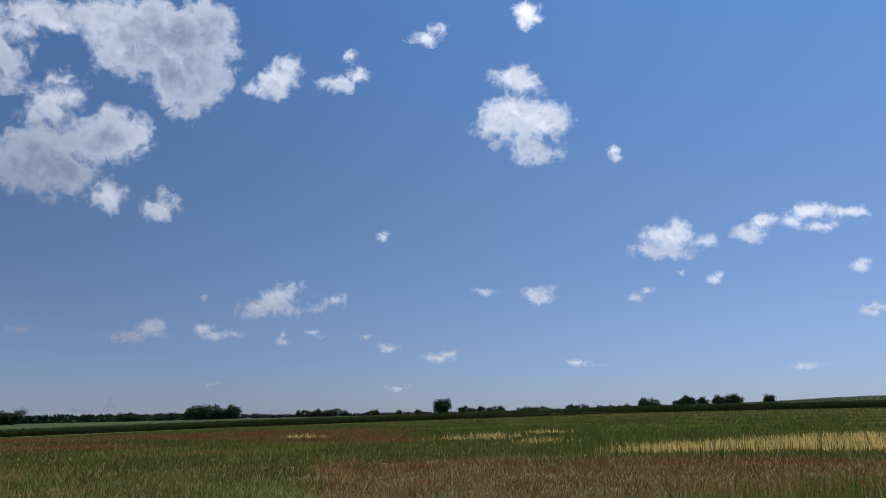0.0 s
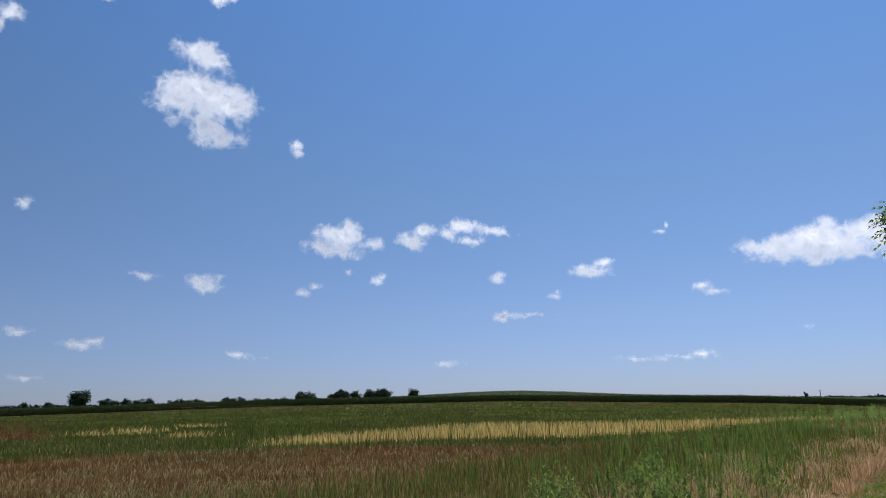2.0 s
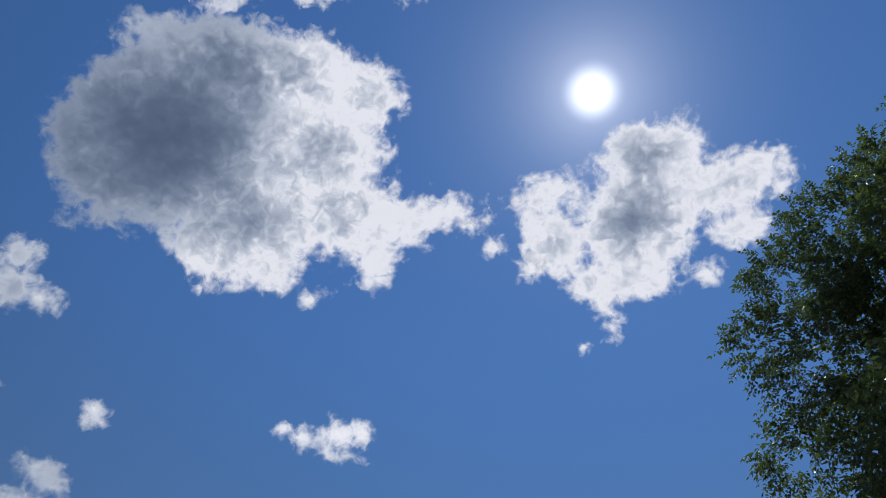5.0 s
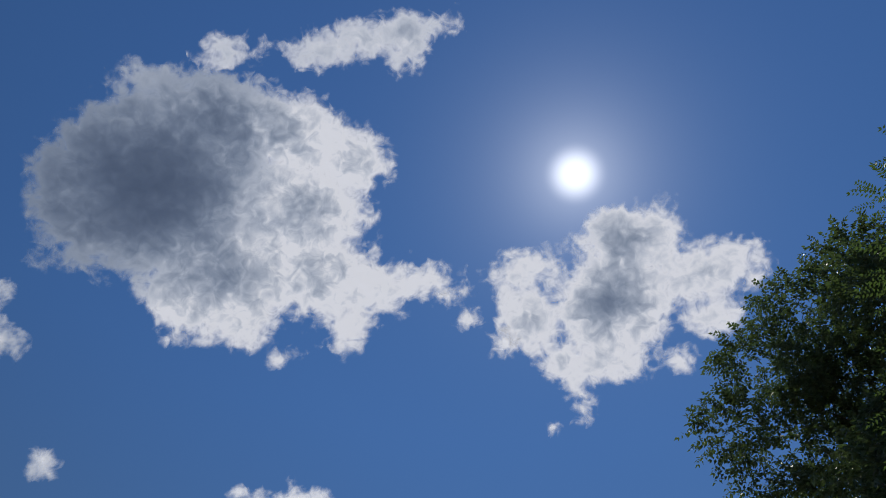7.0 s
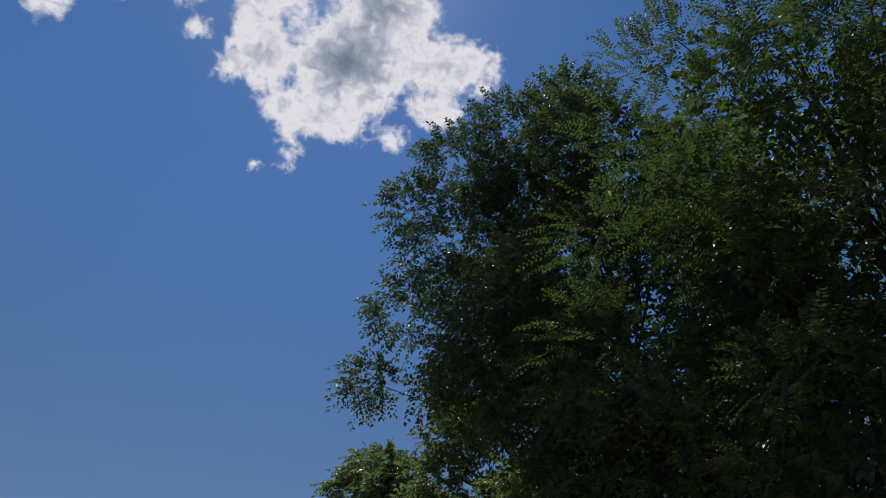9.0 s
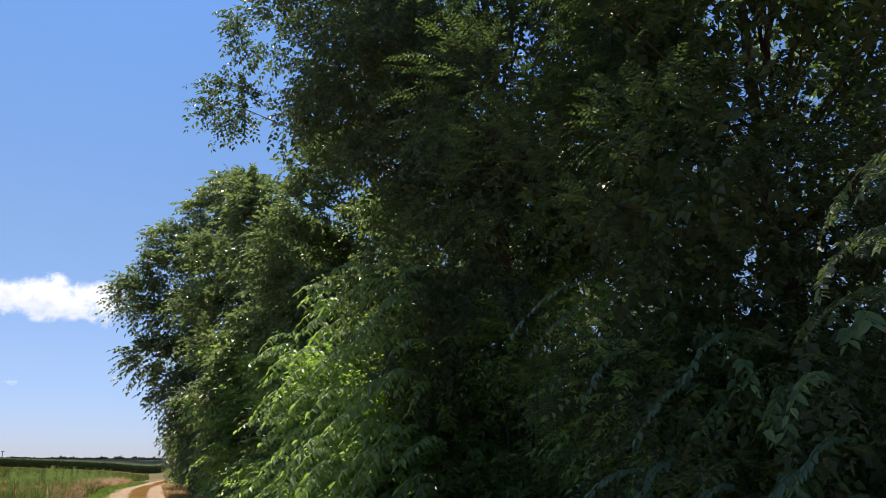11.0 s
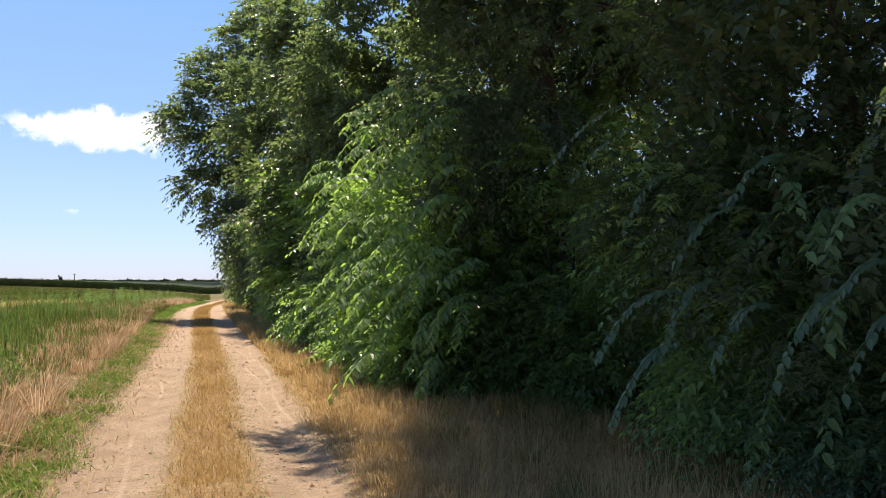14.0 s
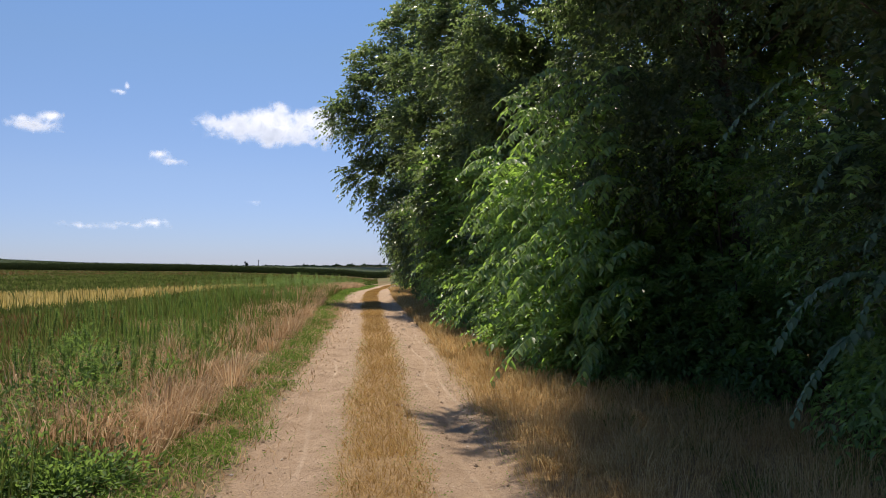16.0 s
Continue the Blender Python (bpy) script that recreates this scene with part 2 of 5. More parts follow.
def ground_material():
    n = Nodes("field_soil")
    pos = n.add("ShaderNodeTexCoord").outputs["Object"]
    xyz = n.add("ShaderNodeSeparateXYZ", {0: pos})
    x, y = xyz.outputs[0], xyz.outputs[1]
    wander = n.math("MULTIPLY", n.math("SUBTRACT", n.noise(0.8, 3, 0.5, pos), 0.5), 0.26)
    fray = n.math("MULTIPLY", n.math("SUBTRACT", n.noise(6, 5, 0.7, pos), 0.5), 0.34)
    way = n.add("ShaderNodeFloatCurve", {"Value": n.math("DIVIDE", y, 140.0)})
    way.mapping.use_clip = False
    pts = way.mapping.curves[0].points
    while len(pts) < len(BEND_Y):
        pts.new(0.5, 0.5)
    for p, b, s in zip(pts, BEND_Y, BEND_X):
        p.location, p.handle_type = (b / 140.0, 0.1 + s / 20.0), 'VECTOR'
    way.mapping.update()
    x = n.math("SUBTRACT", x, n.math("MULTIPLY", n.math("SUBTRACT", way.outputs[0], 0.1), 20.0))
    xs = n.math("ADD", x, n.math("ADD", wander, fray))
    grain = n.noise(45, 6, 0.7, pos)
    mottle = n.noise(2.2, 5, 0.6, pos)
    sand = n.ramp(mottle, (0.3, (0.285, 0.2, 0.13)), (0.7, (0.435, 0.32, 0.22)))
    sand = n.mix(n.span(grain, 0.4, 0.75, 0, 0.35), sand, (0.2, 0.135, 0.085))
    litter = n.ramp(n.noise(14, 6, 0.75, pos), (0.3, (0.20, 0.125, 0.058)), (0.7, (0.42, 0.285, 0.14)))
    # soil under the trees, coloured darker where their shade falls
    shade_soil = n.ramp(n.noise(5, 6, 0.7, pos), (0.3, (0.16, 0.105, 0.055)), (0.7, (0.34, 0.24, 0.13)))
    field = n.ramp(n.noise(0.12, 6, 0.65, pos), (0.35, (0.15, 0.085, 0.04)), (0.5, (0.12, 0.1, 0.04)), (0.65, (0.085, 0.1, 0.033)))
    under = n.ramp(n.noise(4, 6, 0.7, pos), (0.3, (0.08, 0.075, 0.03)), (0.5, (0.16, 0.125, 0.06)), (0.7, (0.28, 0.2, 0.1)))
    col = n.mix(n.span(xs, -3.6, -2.4), field, under)
    cracks = n.add("ShaderNodeTexVoronoi", {"Vector": pos, "Scale": 7.0}, feature="DISTANCE_TO_EDGE").outputs[0]
    sand = n.mix(n.math("MULTIPLY", n.span(cracks, 0.05, 0.0), n.span(mottle, 0.52, 0.6, 0, 0.5)), sand, (0.17, 0.11, 0.065))
    col = n.mix(n.span(xs, -1.3, -1.08), col, sand)
    strip = n.math("MULTIPLY", n.span(xs, -0.42, -0.26), n.span(xs, 0.44, 0.28))
    col = n.mix(n.math("MULTIPLY", strip, 0.85), col, litter)
    col = n.mix(n.span(xs, 1.02, 1.24), col, litter)
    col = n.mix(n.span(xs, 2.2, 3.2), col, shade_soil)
    for at, amp, freq in ((0.72, 0.07, 1.7), (0.92, 0.05, 1.1), (-0.7, 0.06, 1.3)):
        line = n.math("SUBTRACT", n.math("SUBTRACT", x, at), n.math("MULTIPLY", n.math("SINE", n.math("MULTIPLY", y, freq)), amp))
        mark = n.math("MULTIPLY", n.span(n.math("ABSOLUTE", line), 0.03, 0.012), n.span(n.noise(0.6, 3, 0.6, pos), 0.42, 0.6, 0, 0.35))
        col = n.mix(mark, col, (0.56, 0.45, 0.34))
    tread = n.noise(3.2, 4, 0.6, pos, stretch=(2.4, 0.7, 1))
    h = n.math("ADD", n.math("ADD", n.math("MULTIPLY", grain, 0.6), n.math("ADD", mottle, n.math("MULTIPLY", n.noise(13, 5, 0.65, pos), 0.7))), n.math("MULTIPLY", tread, 0.8))
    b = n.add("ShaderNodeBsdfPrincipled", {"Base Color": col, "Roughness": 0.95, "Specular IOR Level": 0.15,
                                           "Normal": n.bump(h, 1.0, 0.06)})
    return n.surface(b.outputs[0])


GROUND = ground_material()


def clod_material():
    n = Nodes("clod")
    rnd = n.add("ShaderNodeNewGeometry").outputs["Random Per Island"]
    col = n.ramp(rnd, (0.0, (0.26, 0.17, 0.10)), (0.8, (0.42, 0.30, 0.2)), (1.0, (0.58, 0.5, 0.42)))
    return n.surface(n.add("ShaderNodeBsdfPrincipled", {"Base Color": col, "Roughness": 0.9}).outputs[0])


CLOD = clod_material()

# ---- mesh helpers ----
rng = np.random.default_rng(7)


def mesh_of(name, verts, faces, mat, smooth=False):
    """A mesh from arrays of vertices and of faces that all have as many corners."""
    me = bpy.data.meshes.new(name)
    verts, faces = np.asarray(verts, np.float32), np.asarray(faces, np.int32)
    k = faces.shape[1]
    me.vertices.add(len(verts))
    me.vertices.foreach_set("co", verts.ravel())
    me.loops.add(faces.size)
    me.loops.foreach_set("vertex_index", faces.ravel())
    me.polygons.add(len(faces))
    me.polygons.foreach_set("loop_start", np.arange(0, faces.size, k, dtype=np.int32))
    me.polygons.foreach_set("use_smooth", np.full(len(faces), smooth))
    me.materials.append(mat)
    me.update(calc_edges=True)
    return me


def unit(v):
    return v / np.maximum(np.linalg.norm(v, axis=-1, keepdims=True), 1e-9)


def leaflets(base, along, normal, length, width):
    """Folded pointed leaf blades, two triangles each."""
    side = unit(np.cross(along, normal))
    length, width = np.asarray(length)[:, None], np.asarray(width)[:, None]
    mid = base + along * length * 0.42
    lift = normal * width * 0.22
    v = np.stack([base, mid + side * width * 0.5 + lift, base + along * length - normal * length * 0.12,
                  mid - side * width * 0.5 + lift], 1)
    i = np.arange(len(base))[:, None] * 4
    f = np.concatenate([i + [0, 1, 2], i + [0, 2, 3]], 1).reshape(-1, 3)
    return v.reshape(-1, 3), f


def broad(base, along, normal, length, width):
    """Rounder folded leaves with a pointed tip, four triangles each."""
    side = unit(np.cross(along, normal))
    length, width = np.asarray(length)[:, None], np.asarray(width)[:, None]
    a, b = base + along * length * 0.25, base + along * length * 0.62 - normal * length * 0.05
    lift = normal * width * 0.2
    v = np.stack([base, a + side * width * 0.45 + lift, b + side * width * 0.42 + lift, base + along * length - normal * length * 0.16,
                  b - side * width * 0.42 + lift, a - side * width * 0.45 + lift], 1)
    i = np.arange(len(base))[:, None] * 6
    f = np.concatenate([i + [0, 1, 2], i + [0, 2, 3], i + [0, 3, 4], i + [0, 4, 5]], 1).reshape(-1, 3)
    return v.reshape(-1, 3), f


def compound(base, way, size, pairs=6, leaflet=0.075, ratio=0.4, leaf=leaflets, droop=0.32, hang=0.35, stray=0.3):
    """Leafy sprays: leaves in pairs along drooping stalks that leave base in the direction way; leaflet: how long the leaves are."""
    n = len(base)
    way = unit(way)
    up = np.tile([0.0, 0.0, 1.0], (n, 1)) + rng.normal(0, 0.25, (n, 3))
    side = unit(np.cross(way, up))
    normal = unit(np.cross(side, way))
    down = np.array([0, 0, 1.0])
    each = leaflet * np.sqrt(size / size.mean())
    bs, al, no, le = [], [], [], []
    for k in range(pairs):
        for s in (-1, 1):
            u = (k + 0.7 + 0.22 * s) / pairs
            bs.append(base + way * (size * u)[:, None] - down * (size * droop * u * u)[:, None])
            al.append(unit(side * s + way * 0.45 - down * hang + rng.normal(0, stray, (n, 3))))
            no.append(unit(normal + rng.normal(0, 0.25, (n, 3))))
            le.append(each * (1 - 0.3 * u) * rng.uniform(0.75, 1.2, n))
    bs.append(base + way * size[:, None] - down * (size * droop)[:, None])
    al.append(unit(way - down * 0.8))
    no.append(normal)
    le.append(each * 0.8)
    le = np.concatenate(le)
    return leaf(np.concatenate(bs), np.concatenate(al), np.concatenate(no), le, le * ratio)


def tube(points, radii, sides=7):
    """A tapered limb through points."""
    points = np.asarray(points, float)
    out = []
    for i, p in enumerate(points):
        d = unit(points[min(i + 1, len(points) - 1)] - points[max(i - 1, 0)])
        a = unit(np.cross(d, [0.31, 0.77, 0.2]))
        b = np.cross(d, a)
        for k in range(sides):
            w = 2 * math.pi * k / sides
            out.append(p + (a * math.cos(w) + b * math.sin(w)) * radii[i])
    f = []
    for i in range(len(points) - 1):
        for k in range(sides):
            k2 = (k + 1) % sides
            f.append((i * sides + k, i * sides + k2, (i + 1) * sides + k2, (i + 1) * sides + k))
    return np.array(out), np.array(f)


def joined(parts):
    vs, fs, n = [], [], 0
    for v, f in parts:
        vs.append(v)
        fs.append(np.asarray(f) + n)
        n += len(v)
    return np.concatenate(vs), np.concatenate(fs)


def part(name, me, parent, label=""):
    ob = new(name, me)
    ob.parent = parent
    return tagged(ob, label)


# ---- ground ----
AZ = [-180, -110, -94, -79, -63, -49, -31, -22, -13, -1, 30, 180]
RISE = [-2.0, -2.4, -2.2, -1.0, 0.1, 1.2, 1.6, 0.8, 0.2, -1.8, -2.0, -2.0]


def terrain(x, y):
    """Height of the land: flat round the track, a gentle rise and fall far off."""
    r = np.hypot(x, y)
    a = np.degrees(np.arctan2(x, y))
    s = np.clip((r - 45) / 165, 0, 1)
    far = np.interp(a, AZ, RISE) * s * s * (3 - 2 * s)
    hill = 2.6 * np.exp(-((a + 31) / 9.0) ** 2) * np.clip((r - 205) / 110, 0, 1)
    s = x - bend(y)
    rut = -0.05 * np.exp(-((s + 0.8) / 0.32) ** 2) - 0.05 * np.exp(-((s - 0.78) / 0.26) ** 2)
    lumps = 0.02 * np.sin(x * 1.7 + np.sin(y * 0.9) * 1.3) * np.sin(y * 1.1 + x * 0.4)
    near = np.exp(-(r / 70) ** 2)
    bank = 0.12 * np.clip((-x - 1.5) / 2.0, 0, 1) * near
    dip = -0.5 * np.clip((y - 40) / 25, 0, 1) * np.exp(-(x / 6) ** 2)
    return far + hill + (rut + lumps) * near + bank + dip


def build_ground():
    def line(near, far, fine):
        a = [0.0]
        while a[-1] < far:
            a.append(a[-1] + (fine if a[-1] < near else max(fine, a[-1] * 0.09)))
        a = np.array(a)
        return np.concatenate([-a[:0:-1], a])
    xs, ys = line(5, 4200, 0.09), line(4, 4200, 0.2)
    gx, gy = np.meshgrid(xs, ys)
    v = np.stack([gx, gy, terrain(gx, gy)], -1).reshape(-1, 3)
    w = len(xs)
    i = (np.arange(len(ys) - 1)[:, None] * w + np.arange(w - 1)[None]).reshape(-1, 1)
    f = i + [0, 1, w + 1, w]
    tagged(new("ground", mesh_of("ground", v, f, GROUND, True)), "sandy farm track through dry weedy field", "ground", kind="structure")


build_ground()

# ---- trees along the track ----


def make_tree(x, y, height, reach, stem=0.16, clear=0.12, count=3000, size=0.30, pairs=4, clumps=60, lean=(0, 0), extra=(), core=500, core_from=0.0,
              label="tall leafy tree with dense drooping foliage beside the track", seed=1, mat=None, leaflet=0.1, ratio=0.6, leaf=leaflets, droop=0.4, hang=0.45):
    """A tree: tapered trunk with limbs, and a crown of leaves in drooping clumps. extra: outer clumps, as place and radius."""
    r = np.random.default_rng(seed)
    root = new("tree")
    z0 = float(terrain(np.array(x), np.array(y)))
    root.matrix_basis = pose(x, y, z0)
    tagged(root, label, "tree", "trees beside the track")
    top = np.array([lean[0], lean[1], height * 0.9])
    trunk = [np.array([0, 0, -0.15]), np.array([0.05, 0, height * 0.2]), top * 0.5 + r.normal(0, 0.15, 3), top]
    part("trunk", mesh_of("trunk", *tube(trunk, [stem, stem * 0.8, stem * 0.5, 0.02], 8), BARK, True), root)
    u = r.uniform(clear, 0.97, clumps)
    ang = r.uniform(0, 2 * math.pi, clumps)
    prof = np.sqrt(np.clip(1 - ((u - 0.45) / 0.58) ** 2, 0.05, 1))
    rad = reach * prof * r.uniform(0.3, 0.85, clumps) ** 0.6
    c = np.stack([np.cos(ang) * rad + lean[0] * u, np.sin(ang) * rad + lean[1] * u, u * height * 0.94], 1)
    cr = r.uniform(0.35, 0.7, clumps) * (reach / 3.0) ** 0.5
    if len(extra):
        e = np.array(extra, float)
        c = np.concatenate([c, e[:, :3] - [x, y, z0]])
        cr = np.concatenate([cr, e[:, 3]])
    limbs = []
    for k in range(0, len(c), 3):
        a = np.array([lean[0], lean[1], 0]) * c[k, 2] / height * 0.6 + np.array([0, 0, max(0.3, c[k, 2] * 0.72)])
        m = (a + c[k]) / 2 + r.normal(0, 0.12, 3)
        limbs.append(tube([a, m, c[k]], [stem * 0.17, stem * 0.09, 0.006], 5))
    if k_far(y):
        part("branchwork", mesh_of("branchwork", *joined(limbs), BARK, True), root)
    else:
        for v, f in limbs:
            part("limb", mesh_of("limb", v, f, BARK, True), root)
    w = cr ** 2
    pick = r.choice(len(c), count, p=w / w.sum())
    d = unit(r.normal(0, 1, (count, 3)))
    tight = np.maximum(cr - size * 0.55, 0.3 * cr)
    at = c[pick] + d * (tight[pick] * r.uniform(0.15, 1.0, count) ** 0.5)[:, None] * [1, 1, 0.85]
    at[:, 2] = np.maximum(at[:, 2], 0.25)
    out = unit(at - [lean[0] * 0.5, lean[1] * 0.5, height * 0.45])
    way = d * 0.8 + out * 0.7 + r.normal(0, 0.25, (count, 3))
    way[:, 2] += 0.05
    crown = [compound(at, way, size * r.uniform(0.6, 1.3, count), pairs, leaflet, ratio, leaf, droop, hang, 0.12 if hang < 0.3 else 0.42)]
    # leaves deep in the crown, larger and fewer
    pick = r.choice(np.flatnonzero(c[:, 2] >= core_from * height), core)
    at = c[pick] * [0.72, 0.72, 0.95] + r.normal(0, 0.3, (core, 3))
    at[:, 2] = np.maximum(at[:, 2], 0.3)
    crown.append(compound(at, r.normal(0, 1, (core, 3)), r.uniform(0.35, 0.55, core) * (1.5 if k_far(y) else 0.8), 4, 0.19 if k_far(y) else 0.12, 0.75))
    part("crown", mesh_of("crown", *joined(crown), mat or LEAF), root)
    return root


def k_far(y):
    return y > 14


def make_bush(x, y, height, reach, count=1500, size=0.3, pairs=5, seed=1, mat=None, leaflet=0.11, ratio=0.58, stretch=1.0, core=320,
              label="dense leafy shrub at the track edge"):
    r = np.random.default_rng(seed)
    root = new("shrub")
    root.matrix_basis = pose(x, y, float(terrain(np.array(x), np.array(y))))
    tagged(root, label, "shrub", "shrubs beside the track")
    nc = 18
    c = np.stack([r.normal(0, 0.45, nc) * reach, r.normal(0, 0.45, nc) * reach * stretch, r.uniform(0.12, 0.9, nc) * height], 1)
    stems = [tube([np.array([0, 0, -0.05]), p * 0.5 + [0, 0, 0.2], p], [0.03, 0.02, 0.008], 5) for p in c]
    if k_far(y):
        part("branchwork", mesh_of("branchwork", *joined(stems), BARK, True), root)
    else:
        for v, f in stems:
            part("stem", mesh_of("stem", v, f, BARK, True), root)
    pick = r.integers(0, nc, count)
    d = unit(r.normal(0, 1, (count, 3)))
    at = c[pick] + d * (0.42 * r.uniform(0.2, 1, count) ** 0.5)[:, None]
    at[:, 2] = np.maximum(at[:, 2], 0.12)
    way = d * 0.7 + unit(at - [0, 0, height * 0.3]) * 0.6 + [-0.35, -0.3, 0.1]
    leaves = [compound(at, way, size * r.uniform(0.7, 1.2, count), pairs, leaflet, ratio, broad if y < 15 and x < 4.2 else leaflets, 0.55, 0.6)]
    pick = r.integers(0, nc, core)
    at = c[pick] * [0.7, 0.7, 0.9] + r.normal(0, 0.2, (core, 3))
    at[:, 2] = np.maximum(at[:, 2], 0.2)
    leaves.append(compound(at, r.normal(0, 1, (core, 3)), r.uniform(0.3, 0.42, core) * (1.5 if k_far(y) else 0.9), 4, 0.15 if k_far(y) else 0.1, 0.75))
    part("foliage", mesh_of("foliage", *joined(leaves), mat or LEAF_VINE), root)
    return root


LOCUST = "locust tree with fine feathered leaves hanging over the verge"
make_tree(5.0, 9.6, 12.3, 3.6, count=12500, seed=20, clear=0.42, clumps=100, lean=(-0.8, -0.6), core=2800, mat=LEAF_DARK, size=0.32, pairs=5, leaflet=0.095, ratio=0.55, extra=[
    (1.1, 10.4, 10.44, 0.78), (1.17, 11.05, 8.62, 0.91), (0.65, 11.44, 7.32, 0.65), (1.82, 10.01, 11.48, 0.91), (2.73, 9.36, 12.0, 0.91), (3.71, 8.71, 12.13, 0.91), (1.82, 10.4, 9.53, 1.17),
    (3.12, 9.62, 10.7, 1.3), (2.34, 10.66, 7.32, 1.04), (3.12, 9.75, 4.07, 0.98), (3.38, 9.62, 2.9, 0.91), (3.77, 9.36, 5.5, 1.1), (3.25, 9.75, 6.28, 1.04), (4.16, 9.1, 3.68, 1.04)])
make_tree(5.4, 4.7, 8.4, 2.4, stem=0.12, count=6500, seed=21, clumps=110, clear=0.12, lean=(-1.2, -0.8), core=2400, core_from=0.1, size=0.3, pairs=8, leaflet=0.056, ratio=0.42, droop=0.3, hang=0.15,
          mat=LEAF_LOCUST, label=LOCUST, extra=[
    (2.7, 4.3, 7.6, 0.6), (3.0, 4.1, 7.9, 0.6), (3.5, 3.5, 7.5, 0.6), (2.5, 4.5, 6.8, 0.6), (2.9, 4.3, 5.9, 0.8), (2.4, 5.2, 6.0, 0.7), (2.4, 5.6, 5.0, 0.8),
    (2.7, 5.4, 4.0, 0.8), (3.4, 4.2, 5.0, 0.9), (4.6, 4.3, 3.1, 0.8), (4.8, 4.2, 3.9, 0.8), (4.9, 4.4, 2.7, 0.7), (4.6, 3.6, 3.4, 0.8), (5.2, 3.8, 3.6, 0.9), (5.0, 3.7, 4.4, 0.9), (4.4, 4.6, 4.6, 0.8)])
make_tree(5.0, 16.8, 8.6, 2.7, count=3300, seed=22, clumps=70, core=700, size=0.55, pairs=7, leaflet=0.14, extra=[
    (2.9, 16.8, 7.6, 1.0), (3.3, 16.6, 8.6, 1.0), (2.6, 17.0, 6.6, 1.0), (3.8, 16.5, 8.9, 1.0), (2.6, 17.0, 5.4, 0.9)])
make_tree(5.4, 12.4, 9.0, 2.7, count=1600, seed=23, clumps=60, core=700, size=0.55, pairs=6, leaflet=0.12)
make_tree(7.6, 1.8, 8.5, 2.6, count=2200, seed=24, clumps=50, clear=0.3, core=500, size=0.3, pairs=7, leaflet=0.056, ratio=0.45, mat=LEAF_LOCUST, label=LOCUST)
make_tree(4.3, 33, 13.6, 4.3, count=4600, seed=25, clumps=100, lean=(-0.5, 0), core=1500, size=0.75, pairs=5, leaflet=0.22, extra=[
    (-0.2, 33, 10.9, 1.2), (-1.3, 33, 8.3, 1.3), (-0.5, 33, 5.7, 1.2), (1.2, 33, 12.6, 1.2), (-0.3, 32, 9.3, 1.3), (0.4, 32, 7.2, 1.5), (1.0, 32, 4.2, 1.4), (1.3, 32, 10.6, 1.4), (2.2, 32, 13.4, 1.2)])
MID = [(3.9, 20.2, 8.8, 2.8, [(2.4, 20, 8.7, 0.9), (2.0, 19.8, 8.0, 0.9), (2.9, 20, 7.9, 0.9), (1.8, 20.6, 9.2, 0.8)]), (3.8, 26.0, 9.4, 3.2, [(1.2, 26, 8.6, 1.0), (0.9, 26, 6.8, 1.0)]),
       (4.6, 40, 8.6, 4.0, [])]
for k, (x, y, h, reach, outer) in enumerate(MID):
    make_tree(x, y, h, reach, extra=outer, count=2600, size=0.6, seed=40 + k, pairs=5, leaflet=0.185, clumps=74, core=800)
FAR_ROW = [(4.6, 47), (4.4, 55), (4.6, 64), (5.0, 74), (6.4, 85), (9.0, 97), (13, 112)]
for k, (x, y) in enumerate(FAR_ROW):
    make_tree(x, y, 6.6, 3.8, count=1000, size=0.7, seed=60 + k, pairs=3, leaflet=0.26, clumps=40, core=250)
BACK = [(8.0, 12, 9.5), (8.6, 16.5, 7.8), (8.5, 21, 7.8), (8.4, 8.8, 11.5)]
for k, (x, y, h) in enumerate(BACK):
    make_tree(x, y, h, 3.3, count=1300, size=0.5, seed=80 + k, pairs=4, leaflet=0.13, clumps=40, core=400)
BUSHES = [(3.7, 10.4, 3.2, 1.1), (3.6, 12.4, 3.4, 1.1), (5.0, 9.8, 3.6, 1.2), (5.7, 7.8, 3.4, 1.2), (5.1, 4.9, 2.4, 1.2),
          (3.5, 14.6, 3.4, 1.2), (3.1, 17, 4.6, 1.3), (3.1, 20, 4.8, 1.4), (2.9, 22.6, 6.0, 1.6), (3.2, 24.5, 3.4, 1.4), (3.4, 28.5, 3.4, 1.4), (3.4, 33, 3.2, 1.5),
          (3.4, 38, 3.2, 1.6), (3.6, 44, 3.2, 1.7), (7.0, 8.6, 3.4, 1.4), (5.6, 2.6, 1.8, 1.1), (6.6, 4.4, 2.4, 1.3), (6.6, 6.4, 3.0, 1.3), (6.2, 10.8, 5.0, 1.5),
          (4.6, 8.7, 1.6, 0.7), (2.95, 9.9, 1.3, 0.45), (3.05, 10.9, 1.5, 0.5), (3.5, 9.4, 1.1, 0.5), (2.7, 12.5, 1.4, 0.5)]
for k, (x, y, h, reach) in enumerate(BUSHES):
    far = y > 15
    make_bush(x, y, h, reach, count=750 if far else 260 if h < 2.1 else 620 if y > 9 else 560, size=0.6 if far else 0.55, pairs=6 if far else 7,
              leaflet=0.15 if far else 0.115, seed=100 + k)

# ---- the field: grass, weeds, crops ----


